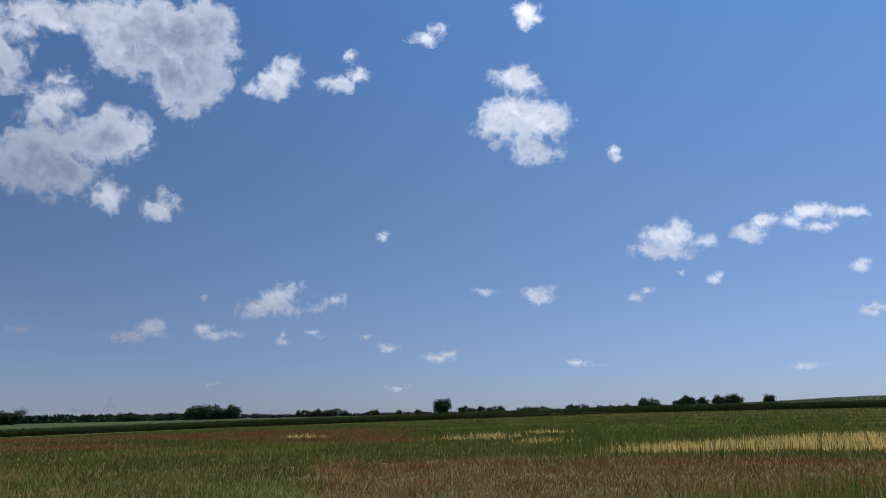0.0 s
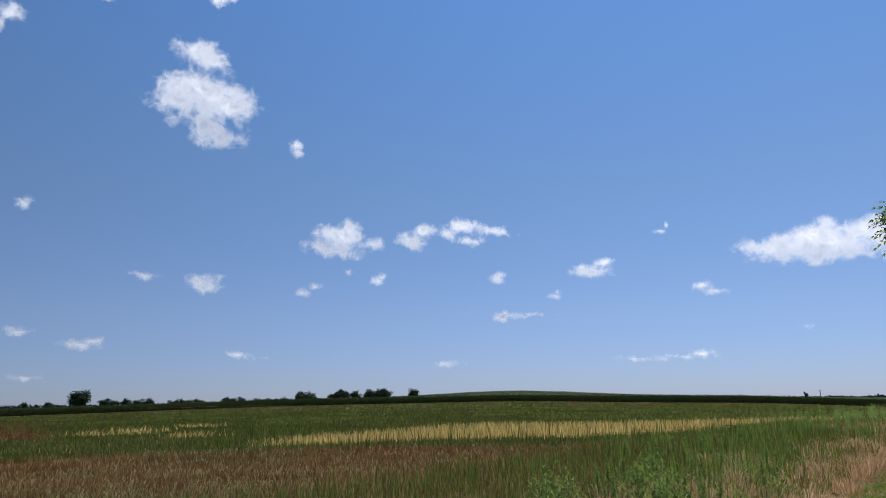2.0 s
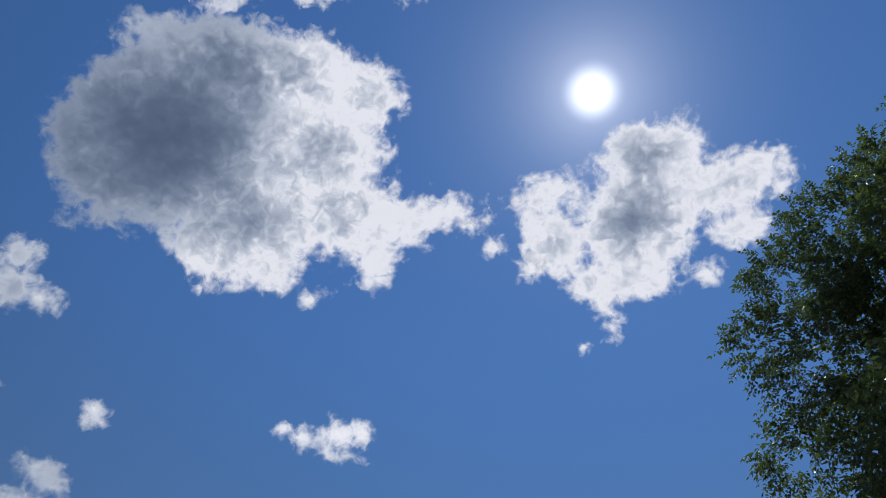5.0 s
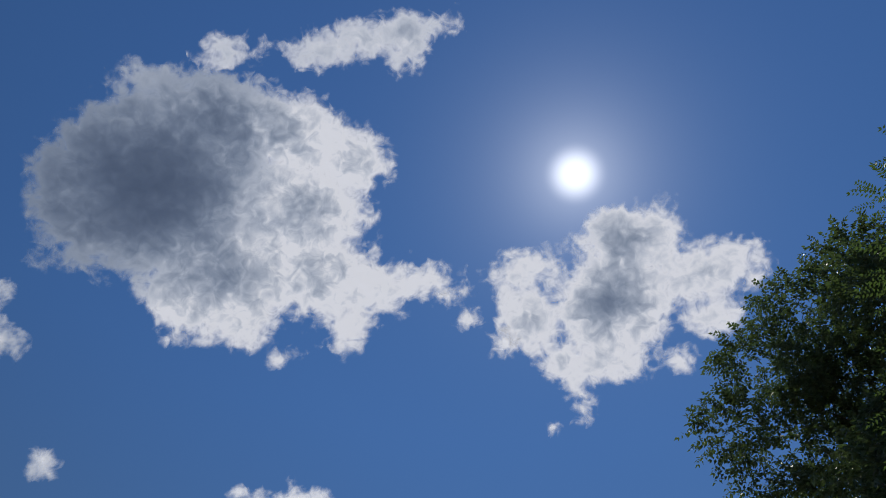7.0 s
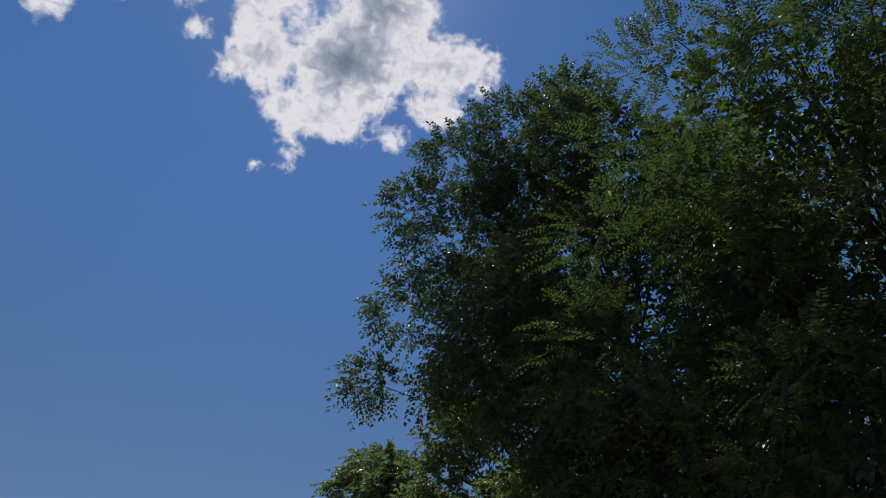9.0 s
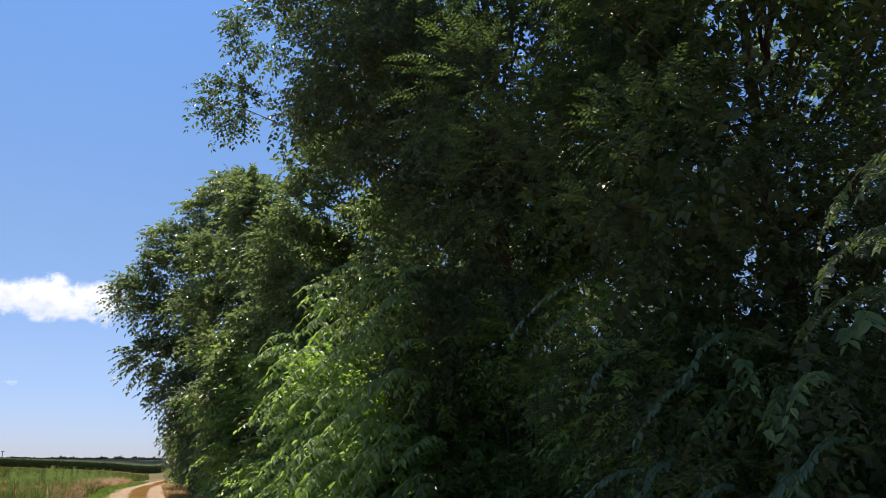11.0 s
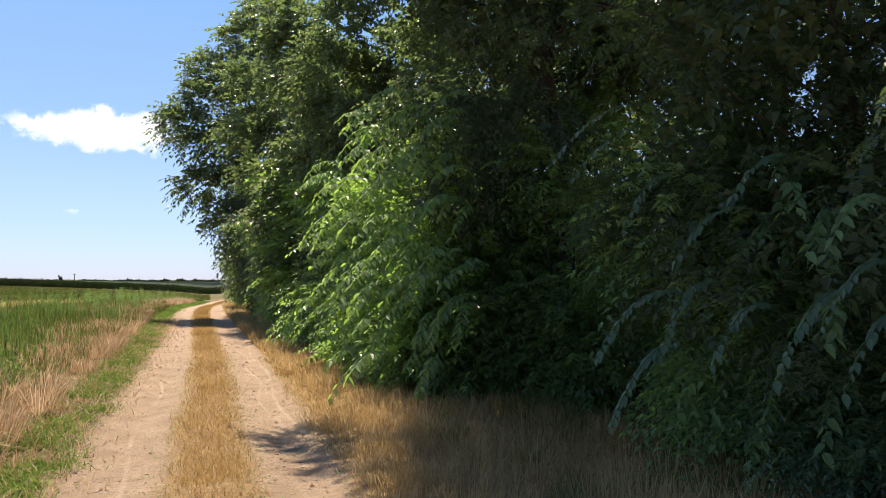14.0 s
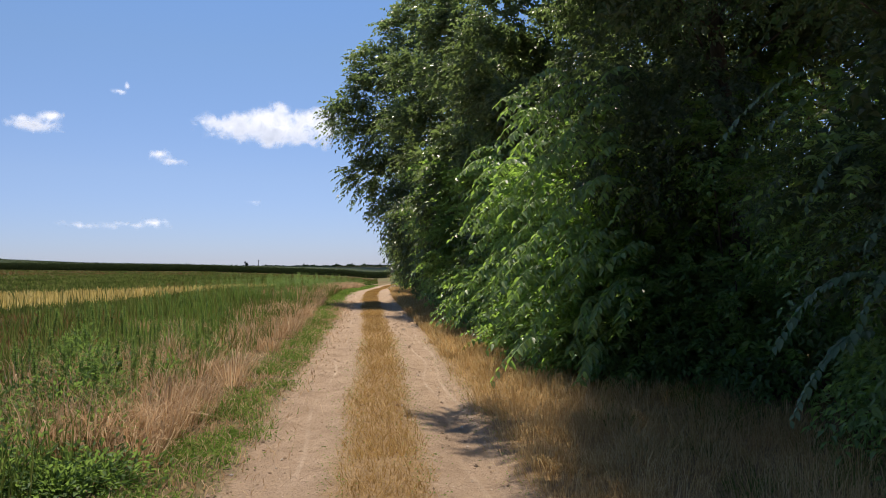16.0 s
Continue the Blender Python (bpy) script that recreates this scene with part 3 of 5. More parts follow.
def blades(x, y, length, width, bend=0.35, lean=0.5):
    """Curved grass blades that stand on the ground, three triangles each."""
    n = len(x)
    base = np.stack([x, y, terrain(x, y) - 0.01], 1)
    a = rng.uniform(0, 2 * math.pi, n)
    side = np.stack([np.cos(a), np.sin(a), np.zeros(n)], 1) * (width / 2)[:, None]
    b = rng.uniform(0, 2 * math.pi, n)
    tip = np.stack([np.cos(b), np.sin(b), np.zeros(n)], 1) * (length * rng.uniform(0, lean, n))[:, None]
    up = np.array([0, 0, 1.0]) * length[:, None]
    mid = base + up * 0.55 + tip * bend
    v = np.stack([base - side, base + side, mid - side * 0.8, mid + side * 0.8, base + up * rng.uniform(0.8, 1.0, (n, 1)) + tip], 1)
    i = np.arange(n)[:, None] * 5
    f = np.concatenate([i + [0, 1, 3], i + [0, 3, 2], i + [2, 3, 4]], 1).reshape(-1, 3)
    return v.reshape(-1, 3), f


def stuff(name, parts, mat, label, category="grass"):
    return tagged(new(name, mesh_of(name, *joined(parts), mat)), label, category, kind="stuff")


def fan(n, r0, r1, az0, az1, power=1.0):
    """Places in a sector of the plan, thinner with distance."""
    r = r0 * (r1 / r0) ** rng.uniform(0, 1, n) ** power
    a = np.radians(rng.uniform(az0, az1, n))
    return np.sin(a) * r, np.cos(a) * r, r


def patch(x, y, scale, seed):
    return np.array([noise.noise(Vector((p * scale, q * scale, seed))) for p, q in zip(x, y)])


def spikes(x, y, length, width, lean=0.35):
    """Fine upright stalks, one triangle each."""
    n = len(x)
    base = np.stack([x, y, terrain(x, y) - 0.01], 1)
    a, b = rng.uniform(0, 2 * math.pi, n), rng.uniform(0, 2 * math.pi, n)
    side = np.stack([np.cos(a), np.sin(a), np.zeros(n)], 1) * (width / 2)[:, None]
    tip = base + np.stack([np.cos(b), np.sin(b), np.zeros(n)], 1) * (length * rng.uniform(0, lean, n))[:, None] + np.array([0, 0, 1.0]) * length[:, None]
    return np.stack([base - side, base + side, tip], 1).reshape(-1, 3), np.arange(n * 3).reshape(-1, 3)


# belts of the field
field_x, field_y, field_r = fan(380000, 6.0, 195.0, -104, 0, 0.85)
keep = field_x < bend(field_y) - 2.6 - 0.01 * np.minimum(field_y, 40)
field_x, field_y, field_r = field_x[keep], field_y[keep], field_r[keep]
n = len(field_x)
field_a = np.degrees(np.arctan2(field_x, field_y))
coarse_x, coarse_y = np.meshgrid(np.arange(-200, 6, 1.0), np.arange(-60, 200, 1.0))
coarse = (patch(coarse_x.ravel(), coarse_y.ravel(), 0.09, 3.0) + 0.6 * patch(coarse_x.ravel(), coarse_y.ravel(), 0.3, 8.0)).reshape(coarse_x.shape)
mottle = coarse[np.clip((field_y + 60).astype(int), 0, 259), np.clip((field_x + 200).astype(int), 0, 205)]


def ease(v, a, b):
    return np.clip((v - a) / (b - a), 0, 1)


# the ripe strip lies aslant, widest in its middle; a few small spots of it farther off
along, across = (field_x + 21.2) * 0.366 + (field_y - 18.2) * 0.93, -(field_x + 21.2) * 0.93 + (field_y - 18.2) * 0.366
half = np.interp(along, (-1, 0, 6, 11.5, 17, 24, 36, 38), (0.01, 0.6, 3.2, 6, 6.4, 3.7, 0.8, 0.01))
straw_w = 0.45 + 0.7 * (1 - np.abs(across - np.interp(along, (0, 6, 11.5, 17, 24, 36), (0.4, 1.8, 2.3, 2.4, 1.2, 0))) / half).clip(-1, 0.6)
for sx, sy, sw in ((-31.5, 21.6, 2.6), (-38.5, 21.6, 3.2), (-41.5, 25, 3.0), (-52.5, 15, 2.6), (-46, 32, 3.0)):
    q = math.hypot(sx, sy)
    radial = (field_x * sx + field_y * sy) / q - q
    sideways = (field_x * sy - field_y * sx) / q
    straw_w = np.maximum(straw_w, 0.62 * np.exp(-(radial / 1.0) ** 2 - (sideways / sw) ** 2))
straw_w += 0.22 * mottle + rng.normal(0, 0.1, n)
# russet seed grass near the stand and in a far belt, crossed by a green streak
edge = np.interp(field_r, (8, 12, 17, 25), (-30, -27, -20, -15))
near_belt = ease(field_a, -75, -68) * (1 - ease(field_a - edge, -4, 3)) * (1 - ease(field_r, 23, 27))
far_belt = (1 - ease(field_a, -70, -62)) * ease(field_r, 37, 42) * (1 - ease(field_r, 85, 105))
lane = np.exp(-((field_r - np.interp(field_a, (-88, -71), (56, 33))) / 6) ** 2) * (1 - ease(field_a, -71, -66))
thin_belt = 0.3 * ease(field_r, 110, 130) * ease(field_a, -70, -60)
brown_w = 0.86 * np.maximum(np.maximum(near_belt, far_belt), thin_belt) - 0.6 * lane + 0.36 * (field_r < 36) * (field_a < -70) + 0.12 * (field_a > -27) + 0.5 * mottle + rng.normal(0, 0.12, n)
is_straw = straw_w > 0.45
is_brown = ~is_straw & (brown_w > 0.45)
is_green = ~is_straw & ~is_brown
is_pale = is_green & (mottle + rng.normal(0, 0.15, n) + 0.35 * np.clip((field_a + 32) / 15, -0.4, 1) + 0.3 * (field_r < 16) + 0.3 * (field_r < 36) * (field_a < -70) > 0.18)
is_green &= ~is_pale
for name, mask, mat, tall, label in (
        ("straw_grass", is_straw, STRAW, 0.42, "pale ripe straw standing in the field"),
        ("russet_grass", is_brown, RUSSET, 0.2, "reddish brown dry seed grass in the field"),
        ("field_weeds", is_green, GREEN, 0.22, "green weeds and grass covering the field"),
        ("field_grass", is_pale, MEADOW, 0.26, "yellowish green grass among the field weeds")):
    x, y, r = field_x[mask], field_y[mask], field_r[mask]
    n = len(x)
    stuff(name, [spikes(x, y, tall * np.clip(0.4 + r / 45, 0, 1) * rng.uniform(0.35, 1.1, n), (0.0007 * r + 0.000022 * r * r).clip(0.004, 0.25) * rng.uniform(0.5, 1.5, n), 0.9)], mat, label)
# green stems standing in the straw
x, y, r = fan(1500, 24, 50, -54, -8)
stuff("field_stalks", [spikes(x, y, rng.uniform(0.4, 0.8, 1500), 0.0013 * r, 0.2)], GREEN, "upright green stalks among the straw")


def tufts(cx, cy, each, length, radius, width):
    """Fountains of arching blades round each centre."""
    n = len(cx) * each
    k = np.repeat(np.arange(len(cx)), each)
    a = rng.uniform(0, 2 * math.pi, n)
    q = radius[k] * np.sqrt(rng.uniform(0, 1, n))
    x, y = cx[k] + np.cos(a) * q, cy[k] + np.sin(a) * q
    le = length[k] * rng.uniform(0.55, 1.1, n)
    out = np.stack([np.cos(a), np.sin(a), np.zeros(n)], 1) * (le * rng.uniform(0.1, 1.15, n))[:, None]
    base = np.stack([x, y, terrain(x, y) - 0.01], 1)
    s = a + math.pi / 2 + rng.normal(0, 0.5, n)
    side = np.stack([np.cos(s), np.sin(s), np.zeros(n)], 1) * (width[k] * rng.uniform(0.6, 1.2, n) / 2)[:, None]
    up = np.array([0, 0, 1.0]) * le[:, None]
    mid = base + up * 0.6 + out * 0.4
    v = np.stack([base - side, base + side, mid - side * 0.8, mid + side * 0.8, base + up * rng.uniform(0.35, 0.95, (n, 1)) + out], 1)
    i = np.arange(n)[:, None] * 5
    return v.reshape(-1, 3), np.concatenate([i + [0, 1, 3], i + [0, 3, 2], i + [2, 3, 4]], 1).reshape(-1, 3)


def low_leaves(x, y, size, high):
    """Small herb leaves spread close over the ground."""
    n = len(x)
    base = np.stack([x, y, terrain(x, y) + high * rng.uniform(0, 1, n)], 1)
    a = rng.uniform(0, 2 * math.pi, n)
    along = unit(np.stack([np.cos(a), np.sin(a), rng.uniform(-0.1, 0.7, n)], 1))
    return leaflets(base, along, unit(rng.normal(0, 0.4, (n, 3)) + [0, 0, 1]), size * rng.uniform(0.6, 1.3, n), size * rng.uniform(0.3, 0.6, n))


# verge on the field side: bleached tufts, taller green grass, low green strip along the rut
n = 330
cy = 6.0 + 68 * rng.uniform(0, 1, n) ** 1.8
cy[:24] = rng.uniform(-6, 4, 24)
cx = bend(cy) - 1.85 - 0.006 * cy - np.abs(rng.normal(0, 1.0, n))
stuff("bleached_grass", [tufts(cx, cy, 85, rng.uniform(0.32, 0.68, n), rng.uniform(0.1, 0.3, n), 0.0065 * (1 + np.abs(cy) / 22))], DRY,
      "bleached dry grass tufts along the field edge")
n = 150
cy = 3.5 + 42 * rng.uniform(0, 1, n) ** 1.25
cx = -2.3 - np.abs(rng.normal(0, 1.6, n))
stuff("reddish_grass", [tufts(cx, cy, 50, rng.uniform(0.25, 0.5, n), rng.uniform(0.1, 0.3, n), 0.005 * (1 + cy / 22))], RUSSET,
      "reddish dry grass among the weeds")
n = 20000
x, y = -2.2 - 7.0 * rng.uniform(0, 1, n) ** 1.2, 3 + 42 * rng.uniform(0, 1, n) ** 1.4
y[:2500] = rng.uniform(-6, 3, 2500)
stuff("verge_grass", [blades(x, y, rng.uniform(0.2, 0.65, n), rng.uniform(0.005, 0.012, n) * (1 + np.maximum(y, 0) / 22), lean=0.5)], MEADOW,
      "green grass mixed into the dry verge")
n = 30000
y = 2.0 + 76 * rng.uniform(0, 1, n) ** 2.1
y += np.where(y < 6, rng.normal(0, 1.0, n), 0)
y[:6000] = rng.uniform(-7, 2.5, 6000)
x = bend(y) - 1.52 - 0.002 * y + rng.normal(0, 0.2, n) + 0.08 * np.sin(y * 2.1)
ok = patch(x, y, 1.6, 5.0) + 0.6 * patch(x, y, 5.0, 2.0) > -0.12
x, y = x[ok], y[ok]
n = len(x)
stuff("low_grass", [spikes(x, y, rng.uniform(0.03, 0.12, n), rng.uniform(0.006, 0.012, n) * (1 + np.maximum(y, 0) / 16), 1.1),
                    low_leaves(x + rng.normal(0, 0.05, n), y, 0.028 * (1 + np.maximum(y, 0) / 16), 0.07)], LUSH, "low green grass strip along the wheel rut")
n = 9000
y = 2.0 + 30 * rng.uniform(0, 1, n) ** 1.5
x = -1.6 + rng.normal(0, 0.3, n)
stuff("dry_litter", [blades(x, y, rng.uniform(0.03, 0.14, n), rng.uniform(0.004, 0.008, n) * (1 + y / 14), lean=1.8)], DRY, "flattened dry grass along the field edge")
n = 2600
y = 9 + 38 * rng.uniform(0, 1, n) ** 1.2
x = -2.8 - 3.2 * rng.uniform(0, 1, n) ** 1.3
ok = patch(x, y, 0.35, 7.0) > 0.0
stuff("field_stalks", [spikes(x[ok], y[ok], rng.uniform(0.35, 0.8, ok.sum()), rng.uniform(0.010, 0.018, ok.sum()) * (1 + y[ok] / 30), 0.25)], LUSH,
      "upright green weed stalks at the field edge")
n = 5000
y = 2.0 + 14 * rng.uniform(0, 1, n) ** 1.4
x = rng.choice([-1.2, -0.36, 0.36, 1.06], n) + rng.normal(0, 0.1, n)
stuff("rut_herbs", [low_leaves(x, y, np.full(n, 0.022), 0.03)], LUSH, "sparse small green herbs at the rut edges", "herb")
# dry strip between the ruts
n = 62000
y = 2.0 + 88 * rng.uniform(0, 1, n) ** 2.2
y += np.where(y < 6, rng.normal(0, 1.0, n), 0)
y[:12000] = rng.uniform(-7, 2.5, 12000)
x = bend(y) + 0.02 + rng.uniform(-1, 1, n) * rng.uniform(0.2, 0.42, n) + 0.04 * np.sin(y * 1.3)
stuff("strip_grass", [spikes(x, y, rng.uniform(0.015, 0.09, n), rng.uniform(0.003, 0.007, n) * (1 + np.maximum(y, 0) / 12), 1.5)], GOLD,
      "short dry golden grass between the wheel ruts")
# verge on the tree side: matted golden grass, greyer and mixed with green below the trees
n = 760
cy = 3.2 + 12 * rng.uniform(0, 1, n) ** 1.1
cy[:90] = rng.uniform(-6, 3.2, 90)
cx = 1.22 + 2.9 * rng.uniform(0, 1, n) ** 1.35
stuff("dry_verge", [tufts(cx, cy, 56, rng.uniform(0.12, 0.34, n) * np.clip(0.55 + cx - 1.2, 0.5, 1.1), rng.uniform(0.15, 0.38, n), 0.0042 * (1 + np.abs(cy) / 14))], VERGE,
      "dry golden grass below the trees")
n = 130
cy, cx = 4.2 + 7 * rng.uniform(0, 1, n), 2.2 + 2.6 * rng.uniform(0, 1, n)
stuff("shade_grass", [tufts(cx, cy, 45, rng.uniform(0.15, 0.34, n), rng.uniform(0.1, 0.3, n), 0.004 * (1 + cy / 14))], MEADOW, "greenish grass in the shade of the trees")
n = 17000
y = 12 + 50 * rng.uniform(0, 1, n)
x = bend(y) + 1.12 + np.abs(rng.normal(0, 0.6, n))
stuff("dry_verge", [blades(x, y, rng.uniform(0.08, 0.28, n), rng.uniform(0.012, 0.028, n), lean=1.2)], VERGE, "dry golden grass below the trees")
# clods and pebbles on the ruts
n = 2600
y = 2.5 + 24 * rng.uniform(0, 1, n) ** 1.5
x = rng.choice([-1.2, -0.85, 0.5, 0.8, 1.05], n) + rng.normal(0, 0.2, n)
s = (0.003 + 0.014 * rng.uniform(0, 1, n) ** 4) * (1 + y / 25)
shape = np.array([[1, 0, 0], [0, 1, 0], [-1, 0, 0], [0, -1, 0], [0, 0, 0.8], [0, 0, -0.6]])
v = np.stack([x, y, terrain(x, y) + s * 0.3], 1)[:, None] + shape[None] * s[:, None, None] * rng.uniform(0.6, 1.4, (n, 6, 1))
f = np.arange(n)[:, None, None] * 6 + np.array([[0, 1, 4], [1, 2, 4], [2, 3, 4], [3, 0, 4], [1, 0, 5], [2, 1, 5], [3, 2, 5], [0, 3, 5]])[None]
stuff("pebbles", [(v.reshape(-1, 3), f.reshape(-1, 3))], CLOD, "small clods and pebbles on the sandy ruts", "pebbles")


def weed_mesh(height, leaves, seed):
    r = np.random.default_rng(seed)
    bend = r.normal(0, 0.05, 2)
    stem = tube([np.array([0, 0, -0.03]), np.array([bend[0] * 0.4, bend[1] * 0.4, height * 0.5]), np.array([*bend, height])], [0.008, 0.006, 0.003], 5)
    u = r.uniform(0.08, 1.0, leaves)
    a = r.uniform(0, 2 * math.pi, leaves)
    base = np.stack([bend[0] * u, bend[1] * u, u * height], 1)
    along = unit(np.stack([np.cos(a), np.sin(a), r.uniform(0.2, 1.2, leaves)], 1))
    le = (0.13 - 0.07 * u) * r.uniform(0.7, 1.2, leaves)
    return stem, leaflets(base, along, unit(np.cross(np.cross(along, [0, 0, 1]), along)), le, le * 0.24)


weed_kinds = []
for k, (h, count) in enumerate(((0.85, 140), (0.65, 120), (1.05, 160))):
    root = new("weed")
    stem, foliage = weed_mesh(h, count, 300 + k)
    part("stem", mesh_of("stem", *stem, WEED_LEAF), root)
    part("foliage", mesh_of("foliage", *foliage, WEED_LEAF), root)
    tagged(root, "tall upright green weed with narrow leaves in the field edge", "weed", "tall weeds in the field")
    weed_kinds.append(root)
spots = [(-4.1, 9.7), (-4.5, 9.9), (-2.9, 12.0)]
r = random.Random(5)
while len(spots) < 260:
    y = 7.5 + 27 * r.random() ** 1.2
    x = -2.7 - (3.6 + 0.06 * y) * r.random() ** 1.1
    if noise.noise(Vector((x * 0.4, y * 0.25, 4))) > 0.0 and x > -0.45 * y - 0.3:
        spots.append((x, y))
for k, (x, y) in enumerate(spots):
    m = pose(x, y, float(terrain(np.array(x), np.array(y))), r.uniform(-4, 4), r.uniform(-4, 4), r.uniform(0, 360)) @ Matrix.Scale(r.uniform(0.55, 1.1), 4)
    if k < 3:
        weed_kinds[k].matrix_basis = m
    else:
        copy_thing(weed_kinds[k % 3], Matrix.LocRotScale(m.translation, m.to_quaternion(), None))

for k, (x, y, h) in enumerate(((-2.9, 7.9, 0.5), (-2.4, 6.3, 0.34), (-3.6, 6.9, 0.45), (-2.6, 7.0, 0.45), (-3.2, 7.5, 0.45), (-2.0, 5.5, 0.25), (-2.6, 5.4, 0.35), (-3.1, 6.2, 0.4), (-2.7, 9.4, 0.4), (-4.4, 8.0, 0.45), (-3.3, 8.8, 0.5), (-2.2, 5.2, 0.28), (-3.0, 5.6, 0.4), (-4.0, 10.2, 0.5), (-2.6, 11.4, 0.4), (-5.2, 9.4, 0.5), (-3.4, 12.6, 0.5), (-4.7, 12.0, 0.5))):
    rr = np.random.default_rng(400 + k)
    root = new("herb")
    root.matrix_basis = pose(x, y, float(terrain(np.array(x), np.array(y))))
    tagged(root, "low bushy green herb among dry grass", "herb", "green herbs on the verge")
    n = 800
    d = unit(rr.normal(0, 1, (n, 3)))
    d[:, 2] = np.abs(d[:, 2])
    at = d * rr.uniform(0.2, 1, (n, 1)) * [0.45, 0.45, h * 1.15] * rr.uniform(0.8, 1.2, (n, 1))
    along = unit(d + rr.normal(0, 0.5, (n, 3)))
    stems = [tube([np.array([0, 0, -0.02]), at[j] * 0.6, at[j]], [0.004, 0.003, 0.002], 4) for j in range(0, 60)]
    part("branchwork", mesh_of("branchwork", *joined(stems), WEED_LEAF), root)
    part("foliage", mesh_of("foliage", *leaflets(at, along, unit(rr.normal(0, 0.4, (n, 3)) + [0, 0, 1]), rr.uniform(0.04, 0.08, n), rr.uniform(0.02, 0.035, n)),
                           WEED_LEAF), root)

far_weeds = []
for k in range(260):
    y = 30 + 50 * r.random()
    stem, foliage = weed_mesh(r.uniform(0.6, 1.15), 44, 1300 + k)
    shift = np.array([float(bend(y)) - 2.6 - 6.5 * r.random() ** 1.2, y, 0])
    shift[2] = float(terrain(shift[0], shift[1]))
    far_weeds.append((foliage[0] * [1.6, 1.6, 1] + shift, foliage[1]))
stuff("weed_patch", far_weeds, WEED_LEAF, "tall green weeds along the far field edge", "weeds")

# ---- maize far off ----
def build_maize():
    az = np.radians(np.arange(-104, 1.0, 0.25))
    rad = np.concatenate([[206, 206.5], np.arange(215, 520, 12)])
    ga, gr = np.meshgrid(az, rad)
    gx, gy = np.sin(ga) * gr, np.cos(ga) * gr
    z = terrain(gx, gy) + 1.75 + 0.12 * np.sin(gx * 3.1) * np.sin(gy * 2.7)
    z[0] -= 1.0
    v = np.stack([gx, gy, z], -1).reshape(-1, 3)
    w = len(az)
    i = (np.arange(len(rad) - 1)[:, None] * w + np.arange(w - 1)[None]).reshape(-1, 1)
    f = i + [0, 1, w + 1, w]
    tris = np.concatenate([f[:, [0, 1, 2]], f[:, [0, 2, 3]]])
    parts = [(v, tris)]
    for row in (204.6, 205.4, 206.2):
        a = np.radians(np.arange(-104, 1.0, 0.055) + rng.uniform(-0.02, 0.02, len(np.arange(-104, 1.0, 0.055))))
        x, y = np.sin(a) * row, np.cos(a) * row
        n = len(x)
        base = np.stack([x, y, terrain(x, y)], 1)
        h = rng.uniform(1.6, 2.1, n)
        for k in range(6):
            b = rng.uniform(0, 2 * math.pi, n)
            along = unit(np.stack([np.cos(b), np.sin(b), rng.uniform(0.2, 1.2, n)], 1))
            at = base + np.array([0, 0, 1.0]) * (h * (0.12 + 0.15 * k))[:, None]
            parts.append(leaflets(at, along, unit(np.cross(np.cross(along, [0, 0, 1]), along)), rng.uniform(0.5, 0.8, n), np.full(n, 0.11)))
        parts.append(blades(x, y, h * 1.1, np.full(n, 0.07), lean=0.05))
    # plumes over the crest of the rise
    n = 22000
    a, r = np.radians(rng.uniform(-48, -14, n)), rng.uniform(207, 335, n)
    parts.append(spikes(np.sin(a) * r, np.cos(a) * r, rng.uniform(1.9, 2.35, n), rng.uniform(0.2, 0.4, n), 0.15))
    stuff("maize_field", parts, CORN_LEAF, "tall dark green maize field beyond the weeds", "maize")


build_maize()

# ---- far trees ----


def far_tree(seed, tall):
    """A far tree of unit-sized crown, about tall times as high as wide."""
    rr = np.random.default_rng(seed)
    root = new("far_tree")
    part("trunk", mesh_of("trunk", *tube([np.array([0, 0, -0.1]), np.array([0, 0, 0.3 * tall]), np.array([0.02, 0, 0.7 * tall])], [0.035, 0.028, 0.01], 6), BARK), root)
    nc = 22
    c = unit(rr.normal(0, 1, (nc, 3))) * rr.uniform(0.1, 0.36, (nc, 1)) * [1, 1, tall] + [0, 0, 0.55 * tall]
    n = 1700
    k = rr.integers(0, nc, n)
    d = unit(rr.normal(0, 1, (n, 3)))
    at = c[k] + d * rr.uniform(0.02, 0.15, (n, 1))
    at[:, 2] = np.maximum(at[:, 2], 0.04)
    le = rr.uniform(0.045, 0.085, n)
    part("crown", mesh_of("crown", *leaflets(at, unit(d + rr.normal(0, 0.5, (n, 3))), unit(rr.normal(0, 1, (n, 3))), le, le * 0.7), LEAF_FAR), root)
    return tagged(root, "dark rounded tree on the far side of the fields", "tree", "far trees on the skyline")


far_kinds = [far_tree(500 + k, t) for k, t in enumerate((1.0, 0.85, 1.25, 0.75))]
# first and last heading, top above the horizon (degrees), distance, how many
CLUMPS = [(-95, -92.6, 1.0, 430, 3), (-86.4, -85.2, 0.66, 450, 2), (-84.2, -82.6, 0.55, 480, 2), (-82.0, -78.6, 1.12, 430, 5), (-77.5, -76.5, 0.4, 520, 1),
          (-74.2, -70.2, 0.66, 500, 6), (-68.9, -67.6, 0.52, 520, 2), (-64.9, -64.5, 0.5, 520, 1), (-63.1, -62.7, 1.4, 420, 2), (-61.5, -58.2, 0.7, 480, 5),
          (-57.2, -54.6, 0.62, 500, 4), (-53.4, -52.2, 0.66, 500, 2), (-51, -48.5, 0.62, 520, 4), (-47.6, -46.6, 1.22, 420, 2), (-45.2, -43.2, 1.22, 420, 3),
          (-42.4, -40.7, 1.32, 420, 3), (-38.7, -38.6, 1.2, 420, 1), (-34.8, -34.6, 0.9, 440, 1)]
r = random.Random(9)
first = 0
